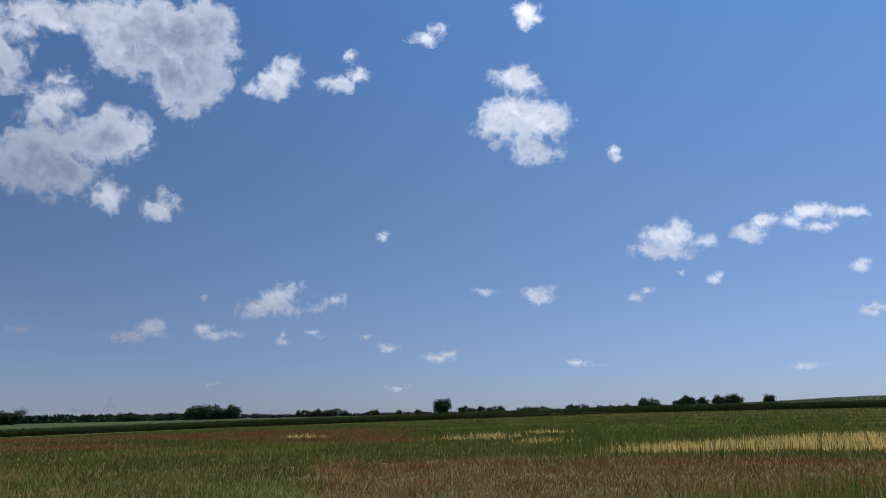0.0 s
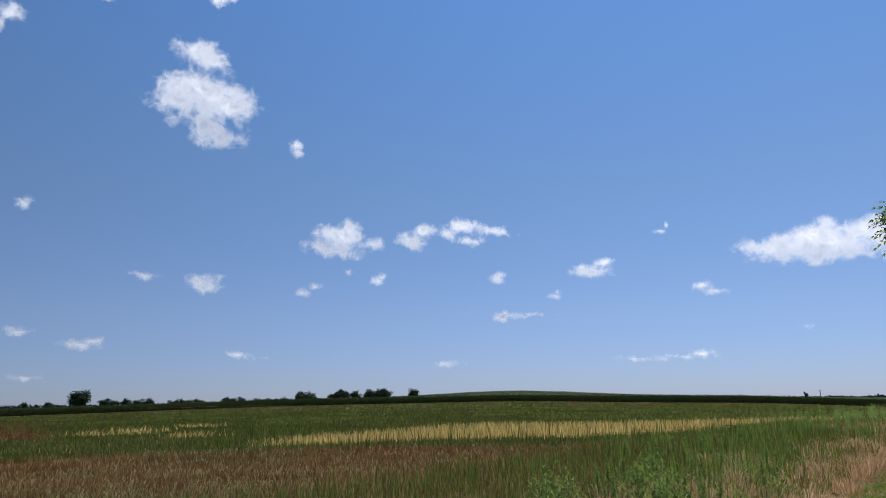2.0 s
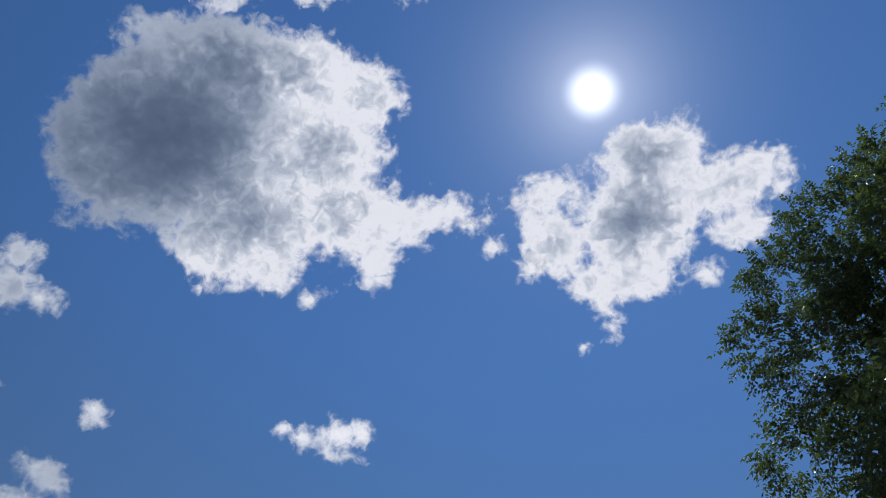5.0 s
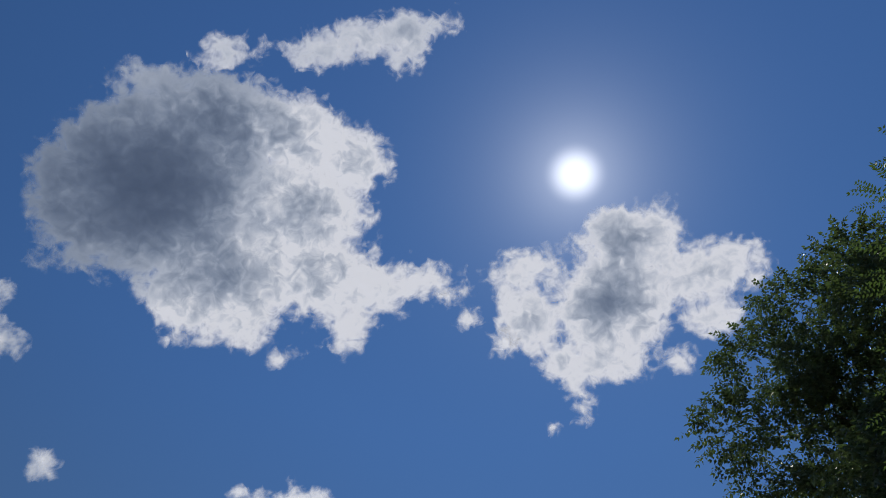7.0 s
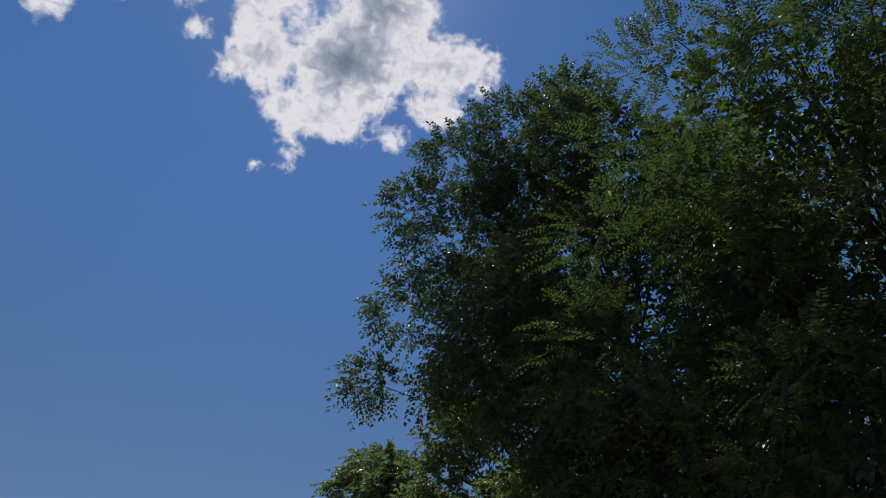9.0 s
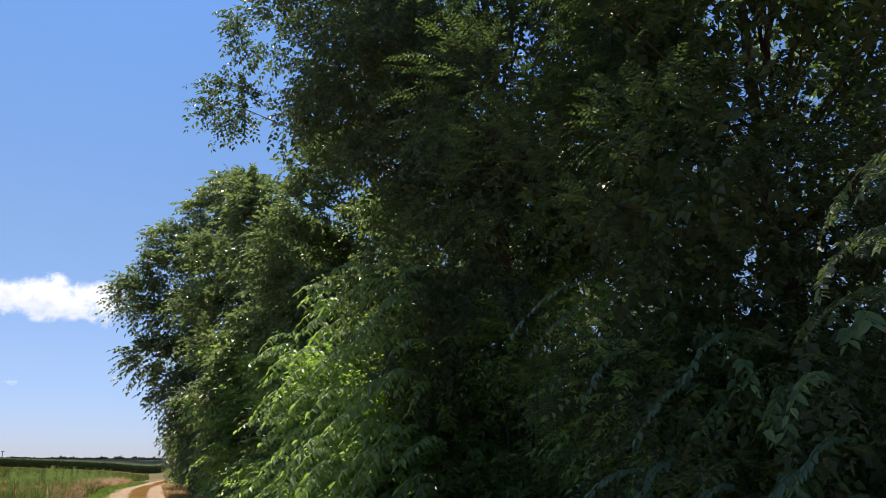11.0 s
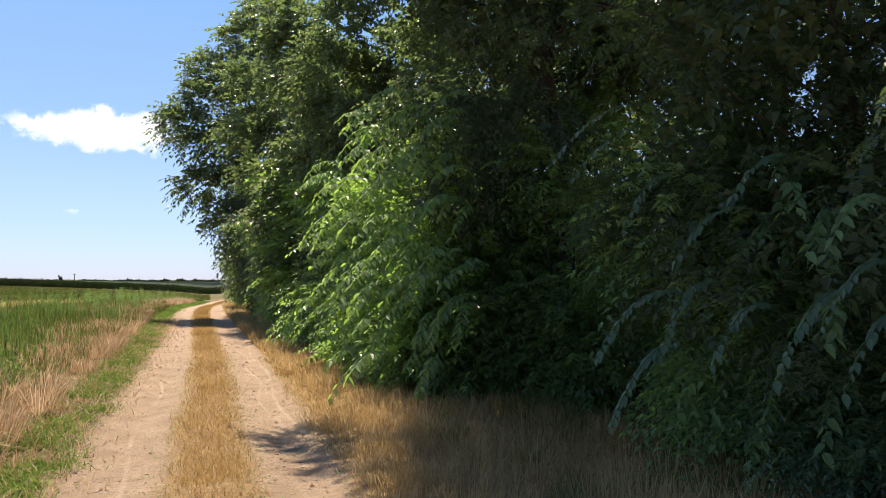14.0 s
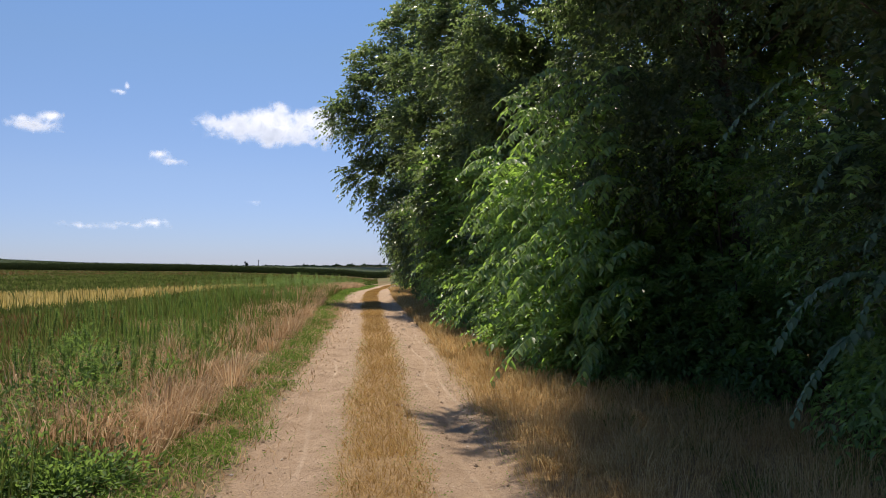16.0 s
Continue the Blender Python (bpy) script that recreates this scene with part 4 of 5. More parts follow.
for a0, a1, top, dist, count in CLUMPS:
    for k in range(count):
        a = radians(a0 + (a1 - a0) * (k + 0.5) / count + r.uniform(-0.15, 0.15))
        d = dist * r.uniform(0.97, 1.06)
        x, y = math.sin(a) * d, math.cos(a) * d
        z = float(terrain(np.array(x), np.array(y))) - 0.3
        h = (math.tan(radians(top * r.uniform(0.85, 1.0))) * d + 1.6 - z)
        kind = far_kinds[(first + k) % 4]
        wide = h * r.uniform(1.15, 1.6)
        m = Matrix.LocRotScale((x, y, z), Euler((0, 0, r.uniform(0, 6))), None)
        tall = (1.0, 0.85, 1.25, 0.75)[(first + k) % 4]
        ob = copy_thing(kind, m)
        ob.scale = (wide, wide, h / tall)
    first += 1
for k, kind in enumerate(far_kinds):
    a, d = radians((-66.2, -55.8, -51.9, -49.3)[k]), 560
    x, y = math.sin(a) * d, math.cos(a) * d
    kind.location, kind.scale = (x, y, float(terrain(np.array(x), np.array(y))) - 0.3), (7, 7, 7)


def far_wood(a0, a1, dist, top0, top1, n, seed, label):
    """A far strip of woodland as one ragged mass of leaf clumps."""
    rr = np.random.default_rng(seed)
    a = rr.uniform(a0, a1, n)
    ra = np.radians(a)
    d = dist * rr.uniform(0.98, 1.05, n)
    x, y = np.sin(ra) * d, np.cos(ra) * d
    wave = np.array([noise.noise(Vector((v * 1.7, seed, 0))) + 0.5 * noise.noise(Vector((v * 6, seed, 3))) for v in a])
    top = np.radians(top0 + (top1 - top0) * (0.5 + 0.5 * wave)) * d + 1.6
    z0 = terrain(x, y) - 1
    z = z0 + (top - z0) * rr.uniform(0, 1, n) ** 0.6
    le = dist * rr.uniform(0.002, 0.004, n)
    stuff("far_wood", [leaflets(np.stack([x, y, z], 1), unit(rr.normal(0, 1, (n, 3))), unit(rr.normal(0, 1, (n, 3))), le, le * 0.7)], LEAF_FAR, label, "woodland")


far_wood(-93, -79, 1100, 0.1, 0.42, 5000, 1, "wooded low hill on the skyline")
far_wood(-79, -30, 1300, 0.0, 0.25, 7000, 2, "thin dark line of trees on the skyline")
far_wood(-13, 1.5, 1300, -0.25, 0.05, 4000, 3, "thin dark line of trees on the skyline")

# ---- hanging shoots near the camera's stand ----


def ovate(length, width):
    """One broad pointed leaf, folded along its rib and hooked at its tip."""
    u = np.array([0, 0.12, 0.32, 0.55, 0.78, 1.0])
    half = np.array([0.04, 0.36, 0.5, 0.42, 0.22, 0.0]) * width
    v = []
    for a, h in zip(u, half):
        drop = -0.16 * length * a * a
        v += [(-h, a * length, drop + h * 0.28), (0, a * length, drop), (h, a * length, drop + h * 0.28)]
    f = []
    for i in range(5):
        k = i * 3
        f += [(k, k + 1, k + 4, k + 3), (k + 1, k + 2, k + 5, k + 4)]
    return mesh_of("leaf", np.array(v), np.array(f), LEAF_SHOOT, True)


OVATE = [ovate(0.085, 0.044), ovate(0.072, 0.037), ovate(0.096, 0.05)]


def shoot(owner, start, tip, rise, count, kinds, seed, name="shoot", gap=0.25, droop=0.5):
    """An arching leafy shoot from start to tip under a shrub or tree; its leaves hang in two ranks."""
    r = random.Random(seed)
    back = owner.matrix_basis.inverted()
    a, b = back @ Vector(start), back @ Vector(tip)
    pts = []
    for k in range(9):
        u = k / 8
        pts.append(a.lerp(b, u) + Vector((0, 0, rise * 4 * u * (1 - u))))
    stem = part(name, mesh_of(name, *tube([np.array(p) for p in pts], [0.004 - 0.00035 * k for k in range(9)], 5), LEAF_SHOOT, True), owner)
    for k in range(count):
        u = gap + (1 - gap) * (k + r.uniform(0.1, 0.9)) / count
        i = min(7, int(u * 8))
        p = pts[i].lerp(pts[i + 1], u * 8 - i)
        along = (pts[i + 1] - pts[i]).normalized()
        side = along.cross(Vector((0, 0, 1))).normalized() * (1 if k % 2 else -1)
        d = (side * 0.6 + along * 0.9 + Vector((r.uniform(-0.22, 0.22), r.uniform(-0.22, 0.22), -0.7 * droop + r.uniform(-0.3, 0.2)))).normalized()
        up = (Vector((0, 0, 1)) + along * 0.3 + Vector((r.uniform(-0.3, 0.3), r.uniform(-0.3, 0.3), 0)))
        x = d.cross(up).normalized()
        z = x.cross(d)
        rot = Matrix((x, d, z)).transposed().to_4x4()
        leaf = part("leaf", kinds[r.randrange(len(kinds))], stem)
        leaf.matrix_basis = Matrix.Translation(p) @ rot @ Matrix.Scale(r.uniform(0.65, 1.15) * (1.1 - 0.3 * u), 4)


def sight(az, el, d):
    """A place by heading, height angle and distance from the stand."""
    a, e = radians(az), radians(el)
    return (math.sin(a) * math.cos(e) * d, math.cos(a) * math.cos(e) * d, 1.6 + math.sin(e) * d)


edge_shrub = make_bush(4.95, 4.75, 2.5, 1.1, count=700, size=0.5, pairs=7, leaflet=0.095, seed=140, label="shrub with long arching leafy shoots")
# tip and root of each shoot, by heading and height, how far off, how many leaves
ARCHES = [(26.5, 9.0, 35, 13, 3.3, 30), (28.0, 7.5, 36, 11, 3.4, 30), (29.8, -6.4, 37.5, -1.8, 3.0, 38), (34.6, -6.0, 40, -1.2, 3.1, 34), (30.9, -11.4, 36.5, -5, 2.9, 34),
          (42.5, -8.0, 48, -1, 2.8, 30), (38.3, -6.7, 43.5, -3, 3.0, 26), (35.9, 1.3, 43, 3.4, 3.2, 30), (40, 6, 45, 8, 3.2, 28), (45.5, -4, 51, 0.5, 2.8, 28),
          (32, 3.5, 37, 7, 3.4, 26), (47, -8, 52, -4, 2.8, 24)]
for k, (a0, e0, a1, e1, d, count) in enumerate(ARCHES):
    shoot(edge_shrub, sight(a1, e1, 1.5 * d + 0.6), sight(a0, e0, 1.5 * d), 0.17 + 0.03 * (k % 4), int(count * 1.15), OVATE, 600 + k, gap=0.12)
make_bush(4.5, 3.95, 1.15, 0.75, count=620, size=0.38, pairs=8, leaflet=0.06, ratio=0.42, core=120, seed=141, mat=LEAF_SHOOT, label="low locust sapling with feathered leaves in the verge")


def pinnate(length, pairs, leaflet):
    """One feathered locust leaf with its stalk."""
    pts = [np.array([0, length * u, -0.18 * length * u * u]) for u in (0, 0.35, 0.7, 1.0)]
    parts = []
    stalk_v, stalk_f = tube(pts, [0.0015, 0.0013, 0.001, 0.0006], 3)
    parts.append((stalk_v, np.concatenate([stalk_f[:, [0, 1, 2]], stalk_f[:, [0, 2, 3]]])))
    for k in range(pairs):
        u = 0.2 + 0.78 * k / (pairs - 1)
        for s in (-1, 1):
            b = np.array([[0, length * u, -0.18 * length * u * u]])
            d = unit(np.array([[s * 1.0, 0.35, -0.2]]) + rng.normal(0, 0.18, (1, 3)))
            parts.append(broad(b, d, unit(np.array([[0, 0, 1.0]]) + rng.normal(0, 0.3, (1, 3))), np.array([leaflet]), np.array([leaflet * 0.62])))
    parts.append(leaflets(pts[-1][None], np.array([[0, 0.95, -0.3]]), np.array([[0, 0.2, 1.0]]), np.array([leaflet]), np.array([leaflet * 0.6])))
    return mesh_of("leaf", *joined(parts), LEAF_LOCUST)


PINNATE = [pinnate(0.28, 9, 0.052), pinnate(0.24, 8, 0.048), pinnate(0.32, 10, 0.052)]
locust = [o for o in scene.objects if o.name.startswith("tree") and o.get("label") == LOCUST][0]
SPRAYS = [(51, 17, 57, 21, 2.6, 10), (48, 9, 55, 11, 2.9, 10), (50, 13, 57, 15, 2.4, 9)]
for k, (a0, e0, a1, e1, d, count) in enumerate(SPRAYS):
    shoot(locust, sight(a1 + 2, e1, d + 1.5), sight(a0, e0, d + 0.9), 0.09, count, PINNATE, 700 + k, "spray", 0.05, 0.2)


def hanging_shoot(owner, start, way, length, seed, leaf=0.12):
    """A long leafy shoot in one mesh: arching stem, and leaves in two ranks."""
    r = np.random.default_rng(seed)
    way = unit(np.array(way, float))
    u = np.linspace(0, 1, 8)[:, None]
    pts = np.array(start) + way * length * u + np.array([0, 0, 1.0]) * length * (0.35 * u - 0.75 * u * u)
    back = owner.matrix_basis.inverted()
    pts = np.array([back @ Vector(p) for p in pts])
    stem_v, stem_f = tube(pts, np.linspace(0.007, 0.002, 8), 4)
    n = int(length / 0.05)
    t = np.linspace(0.12, 0.99, n) * 7
    i = np.minimum(t.astype(int), 6)
    at = pts[i] + (pts[i + 1] - pts[i]) * (t - i)[:, None]
    along = unit(pts[i + 1] - pts[i])
    side = unit(np.cross(along, [0, 0, 1.0])) * np.where(np.arange(n) % 2, 1, -1)[:, None]
    d = unit(side * 0.8 + along * 0.5 + [0, 0, -0.55] + r.normal(0, 0.18, (n, 3)))
    le = leaf * r.uniform(0.75, 1.15, n)
    leaves = broad(at, d, unit(np.array([0, 0, 1.0]) + along * 0.4 + r.normal(0, 0.25, (n, 3))), le, le * 0.56)
    tri = np.concatenate([stem_f[:, [0, 1, 2]], stem_f[:, [0, 2, 3]]])
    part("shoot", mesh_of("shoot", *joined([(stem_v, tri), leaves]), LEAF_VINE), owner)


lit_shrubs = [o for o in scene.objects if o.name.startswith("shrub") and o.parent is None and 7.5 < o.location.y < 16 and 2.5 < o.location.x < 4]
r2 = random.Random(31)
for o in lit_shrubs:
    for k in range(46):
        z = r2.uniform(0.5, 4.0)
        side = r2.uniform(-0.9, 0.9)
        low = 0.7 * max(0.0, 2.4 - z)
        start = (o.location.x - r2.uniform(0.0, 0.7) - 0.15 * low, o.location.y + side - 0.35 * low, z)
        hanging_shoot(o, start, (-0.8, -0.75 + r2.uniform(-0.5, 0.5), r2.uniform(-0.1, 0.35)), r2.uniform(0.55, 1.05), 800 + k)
near_shrubs = [o for o in scene.objects if o.name.startswith("shrub") and o.parent is None and o.location.y < 7.5]
for o in near_shrubs:
    for k in range(18):
        start = (o.location.x - r2.uniform(0.0, 0.7), o.location.y + r2.uniform(-0.8, 0.6), r2.uniform(0.6, 2.8))
        hanging_shoot(o, start, (-1.0, -0.7 + r2.uniform(-0.5, 0.5), r2.uniform(-0.1, 0.5)), r2.uniform(0.5, 1.0), 900 + k, 0.1)


# ---- far mast and slim tree on the skyline ----
def far_mast(az, dist, high):
    a = radians(az)
    x, y = math.sin(a) * dist, math.cos(a) * dist
    root = new("utility_pole")
    root.matrix_basis = pose(x, y, float(terrain(np.array(x), np.array(y))) - 0.5)
    part("post", mesh_of("post", *tube([np.array([0, 0, 0]), np.array([0, 0, high])], [0.3, 0.2], 8), BARK), root)
    part("crossarm", mesh_of("crossarm", *tube([np.array([-1.2, 0, high - 0.8]), np.array([1.2, 0, high - 0.8])], [0.12, 0.12], 6), BARK), root)
    tagged(root, "dark wooden utility pole far across the fields", "pole")


far_mast(-9.2, 620, 7.5)
slim = copy_thing(far_kinds[2], pose(math.sin(radians(-10.1)) * 620, math.cos(radians(-10.1)) * 620, -2.2))
slim.scale = (4, 4, 7.5)
tagged(slim, "slim dark tree on the skyline", "tree")
# ---- clouds ----
CLOUD_R = 3600.0


def make_cloud(az, el, lobes, step=0.12, ragged=0.85, seed=1, tilt=0.0, label="small white fair-weather cloud", body_of=1.0, heavy=0.35):
    """A cloud at a heading and height in the sky (degrees), of overlapping round lobes (across, up, half width, half
    height, and how dense, 1 if left out; above 0.9 shade is painted out to the rim)."""
    a, e = radians(az), radians(el)
    d = np.array([math.sin(a) * math.cos(e), math.cos(a) * math.cos(e), math.sin(e)])
    right = np.array([math.cos(a), -math.sin(a), 0])
    up = np.cross(right, d)
    ct, st = math.cos(radians(tilt)), math.sin(radians(tilt))
    right, up = right * ct + up * st, up * ct - right * st
    L = np.array([(*lobe, 1.0)[:5] for lobe in lobes], float)
    L[:, 2:4] *= 1.05
    u0, u1 = (L[:, 0] - L[:, 2]).min() - 0.6, (L[:, 0] + L[:, 2]).max() + 0.6
    v0, v1 = (L[:, 1] - L[:, 3]).min() - 0.6, (L[:, 1] + L[:, 3]).max() + 0.6
    us, vs = np.arange(u0, u1, step), np.arange(v0, v1, step)
    depth, dense = np.zeros((len(vs), len(us))), np.ones((len(vs), len(us)))
    m = np.minimum(L[:, 2], L[:, 3])
    soft = min(1.0, 0.18 + m.max() * 0.4)
    sharp = 1.3 + 3.0 / m.max()
    off = Vector((seed * 7.31, seed * 3.17, seed * 1.9))
    for j, v in enumerate(vs):
        for i, u in enumerate(us):
            p = Vector((u, v, 0))
            w1 = noise.noise(p * 0.55 + off) * 0.75 * soft
            w2 = noise.noise(p * 0.55 + off + Vector((9, 4, 2))) * 0.75 * soft
            q = p + off
            g = q * (0.42 + 0.4 / soft)
            t = 0.55 * noise.fractal(g, 0.8, 2.1, 6) + 0.5 * (0.45 - abs(noise.noise(g * 1.3 + off)) - 0.5 * abs(noise.noise(g * 3.1)))
            uu, vv = u + w1 * ragged, v + w2 * ragged
            k = 1 - np.sqrt(((uu - L[:, 0]) / L[:, 2]) ** 2 + ((vv - L[:, 1]) / L[:, 3]) ** 2)
            w = np.exp(np.clip(k * m * sharp, -12, 60))
            body = math.log(w.sum()) / sharp
            w = np.exp(np.clip(k * m * 0.55, -12, 60))
            dense[j, i] = (w * L[:, 4]).sum() / w.sum()
            depth[j, i] = body + t * ragged * soft
    keep = depth > -0.45 * soft
    cell = keep[:-1, :-1] & keep[1:, :-1] & keep[:-1, 1:] & keep[1:, 1:]
    gu, gv = np.meshgrid(us, vs)
    ray = unit(d + right * np.tan(np.radians(gu))[..., None] + up * np.tan(np.radians(gv))[..., None])
    dist = CLOUD_R - (9 if az > -70 else 1) * np.clip(depth, 0, 8)
    co = (ray * dist[..., None] + [0, 0, 1.6]).reshape(-1, 3)
    w = len(us)
    jj, ii = np.nonzero(cell)
    i = (jj * w + ii)[:, None]
    f = i + [0, 1, w + 1, w]
    used = np.unique(f)
    back = np.zeros(len(co), np.int64)
    back[used] = np.arange(len(used))
    mid = co[used].mean(0)
    me = mesh_of("cloud", co[used] - mid, back[f], CLOUD, True)
    at = me.attributes.new("vapour_and_shade", "FLOAT", "POINT")
    # shade painted in as extra depth: away from the sun less light is scattered towards the eye; dense lobes are grey
    # out to their rims
    from_sun = math.degrees(math.acos(max(-1, min(1, float(d @ np.array(SUN_DIR))))))
    painted_shade = 1.35 * min(1.0, max(0.0, (from_sun - 18) / 40)) + 0.7 * np.maximum(0, np.minimum(dense, 1.5) - 0.9) * 6
    # the shade of the heads on the flat bases is painted in the same way
    painted_shade = painted_shade + 1.3 * np.clip(0.55 - (gv - v0) / (v1 - v0), 0, 1) * (1.0 if el < 40 else 0.0)
    at.data.foreach_set("value", (heavy * depth * dense + painted_shade).reshape(-1)[used].astype(np.float32))
    rim = me.attributes.new("rim", "FLOAT", "POINT")
    rim.data.foreach_set("value", (body_of * depth.reshape(-1)[used] / soft).astype(np.float32))
    ob = new("cloud", me)
    ob.location = mid
    tagged(ob, label, "cloud", "clouds in the sky")
    return ob


GREY = "big white cumulus cloud with a grey heart near the sun"
WISP = "thin torn wisp of cloud"
BROAD = "broad greyish white cumulus cloud"
# high densities on the side away from the sun paint it grey
make_cloud(-51, 53.3, [(-7.1, 1.2, 7.54, 6.7, 1.42), (-11.9, -0.4, 3.18, 4.06, 1.45), (-3.3, 6.2, 5.8, 3.8, 1.3), (-8.1, 8.88, 1.72, 1.16), (2.5, 6, 4.52, 3.1, 0.85), (7.2, 4.4, 3.16, 2.65, 0.45), (3.6, -0, 5.5, 4.11, 0.9), (5.3, -4.9, 5.15, 3.34, 0.6), (-1.7, -5.2, 5.83, 4.33), (-4.5, -7.7, 2.72, 2.58, 0.85), (-0.6, -9.17, 2.61, 1.66, 0.6), (9.7, -5.7, 4.53, 2.05, 0.35), (14.2, -4.87, 2.8, 1.3, 0.25), (7.9, -9, 1.91, 2.04, 0.3), (-11.6, -4.34, 2.65, 1, 1.2)], seed=2, tilt=25.8, step=0.13, ragged=0.8, label=GREY, heavy=0.5)
make_cloud(-0.7, 50.6, [(0.3, 4.9, 3.76, 3), (-1.3, 0.3, 4.62, 4.21, 1.02), (-7.9, 3.7, 2.96, 1.82, 0.7), (-8, -0.4, 2.5, 2.81, 0.7), (5.7, 1.4, 4.21, 1.99, 0.85), (8, 2.63, 2.17, 1.29, 0.55), (-2, -3.9, 3.44, 2.01, 0.85), (-5.5, -3.9, 2.02, 1.86, 0.7), (-4.9, -6.75, 0.88, 1.04, 0.25), (6, -1.7, 2.21, 1.71, 0.75), (3.5, 4.9, 1.34, 2.4, 0.55)], seed=3, tilt=-2.9, step=0.1, ragged=0.7, label=GREY, heavy=0.75)
make_cloud(-40.3, 43.9, [(-0.47, -0.11, 1.05, 0.71, 0.4), (0.84, 0.34, 0.7, 0.44, 0.4)], seed=62, tilt=15.3, step=0.07, ragged=0.7, label=WISP, body_of=0.6)
make_cloud(-20.4, 49.5, [(-0.01, 0.57, 1.44, 0.9, 0.3), (2.46, -1.67, 1.16, 1.25, 0.3), (-1.81, 2.37, 1.8, 0.63, 0.3)], seed=63, tilt=12.3, step=0.08, ragged=0.8, label=WISP, body_of=0.75)
make_cloud(-3.6, 44.3, [(4.65, 1.59, 1.24, 1.03, 0.3), (-3.15, -1.91, 0.69, 0.51, 0.3), (-5.55, -2.26, 0.44, 0.43, 0.3)], seed=64, tilt=0.4, step=0.08, ragged=0.8, label=WISP, body_of=0.6)
make_cloud(-52.9, 66.4, [(-7.1, 1.15, 2.4, 1.25), (-0.6, 0.57, 2.95, 1.4), (2.8, 0.8, 3.41, 1.61), (6.2, 0.6, 2.15, 2.03), (5.3, -1.5, 1.21, 1.08), (8.77, 0.99, 1.29, 0.9)], seed=4, tilt=42.3, step=0.11, ragged=0.8, label="ragged white cumulus cloud", heavy=0.5)
make_cloud(-87.1, 26.1, [(2, 1.6, 4.1, 2.61), (3.1, -1.1, 3.11, 2.63), (-0.7, 0.6, 2.83, 2.1), (4.9, 1.7, 1.79, 2.36), (2.72, -3.57, 1.43, 0.9, 0.6), (-2.6, 2.7, 3.27, 1.26, 0.7)], seed=6, tilt=10.4, step=0.11, ragged=0.8, label=BROAD, heavy=0.7)
make_cloud(-91.6, 18.7, [(2.5, 1.2, 2.46, 1.99), (-2.1, -0.8, 3.33, 2.31), (-0.4, -1.6, 2.7, 1.57), (4.34, 1.38, 1.37, 1.13, 0.6), (0.1, 0.74, 2.15, 1.17)], seed=7, tilt=9.1, step=0.11, ragged=0.7, label=BROAD, heavy=0.7)
make_cloud(-96.1, 25.5, [(1.7, 1.63, 3.24, 1.14, 0.6), (-1.8, -0.4, 2.57, 2.45, 0.7), (-0.09, -1.5, 0.99, 1.45, 0.5)], seed=65, tilt=14.9, step=0.11, ragged=0.8, label=BROAD, body_of=0.8, heavy=0.6)
make_cloud(-93, 22.3, [(0.1, -0.33, 1.93, 1.37, 0.5), (0.78, 1.2, 0.91, 0.76, 0.4), (-1.18, -1.27, 1.02, 0.76, 0.4)], seed=66, tilt=11.6, step=0.09, ragged=0.8, label=WISP, body_of=0.6)
make_cloud(-88.6, 15.8, [(-0, 0.02, 1.27, 1.14, 0.6)], seed=67, tilt=6.6, step=0.08, ragged=0.7, body_of=0.75)
make_cloud(-84.8, 15.9, [(-0.06, -0.45, 1.42, 0.92, 0.5), (0.16, 0.72, 0.55, 0.59, 0.4)], seed=68, tilt=5.4, step=0.08, ragged=0.8, label=WISP, body_of=0.55)
make_cloud(-76.8, 26, [(0.2, -0.39, 1.77, 1.08), (0.93, 0.85, 1.09, 0.74), (-1.26, -1.02, 0.83, 0.58, 0.6)], seed=31, tilt=5.4, step=0.08, ragged=0.6, body_of=0.9)
make_cloud(-70.9, 26.8, [(-0.42, -0.94, 1.73, 0.68), (1.11, -0.39, 0.95, 0.68), (0.59, 1.16, 0.56, 0.54, 0.5)], seed=32, tilt=2.9, step=0.07, ragged=0.6, body_of=0.8)
make_cloud(-63.6, 29.7, [(0.74, 0.33, 0.78, 0.49, 0.6), (-0.13, -0.33, 1.39, 0.58, 0.3)], seed=49, tilt=-0.4, step=0.07, ragged=0.7, body_of=0.55)
make_cloud(-54.6, 30.6, [(-0.38, 0.46, 1.01, 0.72), (0.49, -0.11, 0.84, 0.49), (-0.55, -0.64, 0.43, 0.57, 0.5)], seed=38, tilt=-4.9, step=0.07, ragged=0.6, body_of=0.85)
make_cloud(-56, 23.4, [(-0.59, 2.89, 1.74, 1.02), (0.73, 2.25, 1.47, 0.68), (-0.1, 0.1, 2.88, 1.38), (-1.6, -0.99, 2.38, 0.96), (2.1, -0.55, 1.91, 1.21), (0.4, -2.3, 2.02, 0.88), (1.73, -3.17, 1.75, 0.75)], seed=8, tilt=-3.5, step=0.08, ragged=0.6, label="white billowing cumulus cloud")
make_cloud(-48.3, 19.8, [(-0.15, 0.23, 0.55, 0.47), (0.25, -0.29, 0.46, 0.35)], seed=33, tilt=-5.8, step=0.05, ragged=0.5, body_of=0.9)
make_cloud(-43.7, 12.8, [(-0.9, 0.21, 1.87, 0.86), (-0.26, 0.89, 0.81, 0.69), (1.6, -0.22, 1.66, 0.55), (-2.32, -0.83, 1.08, 0.61), (-1.1, -1.08, 2.03, 0.43)], seed=9, tilt=-5.3, step=0.06, ragged=0.5)
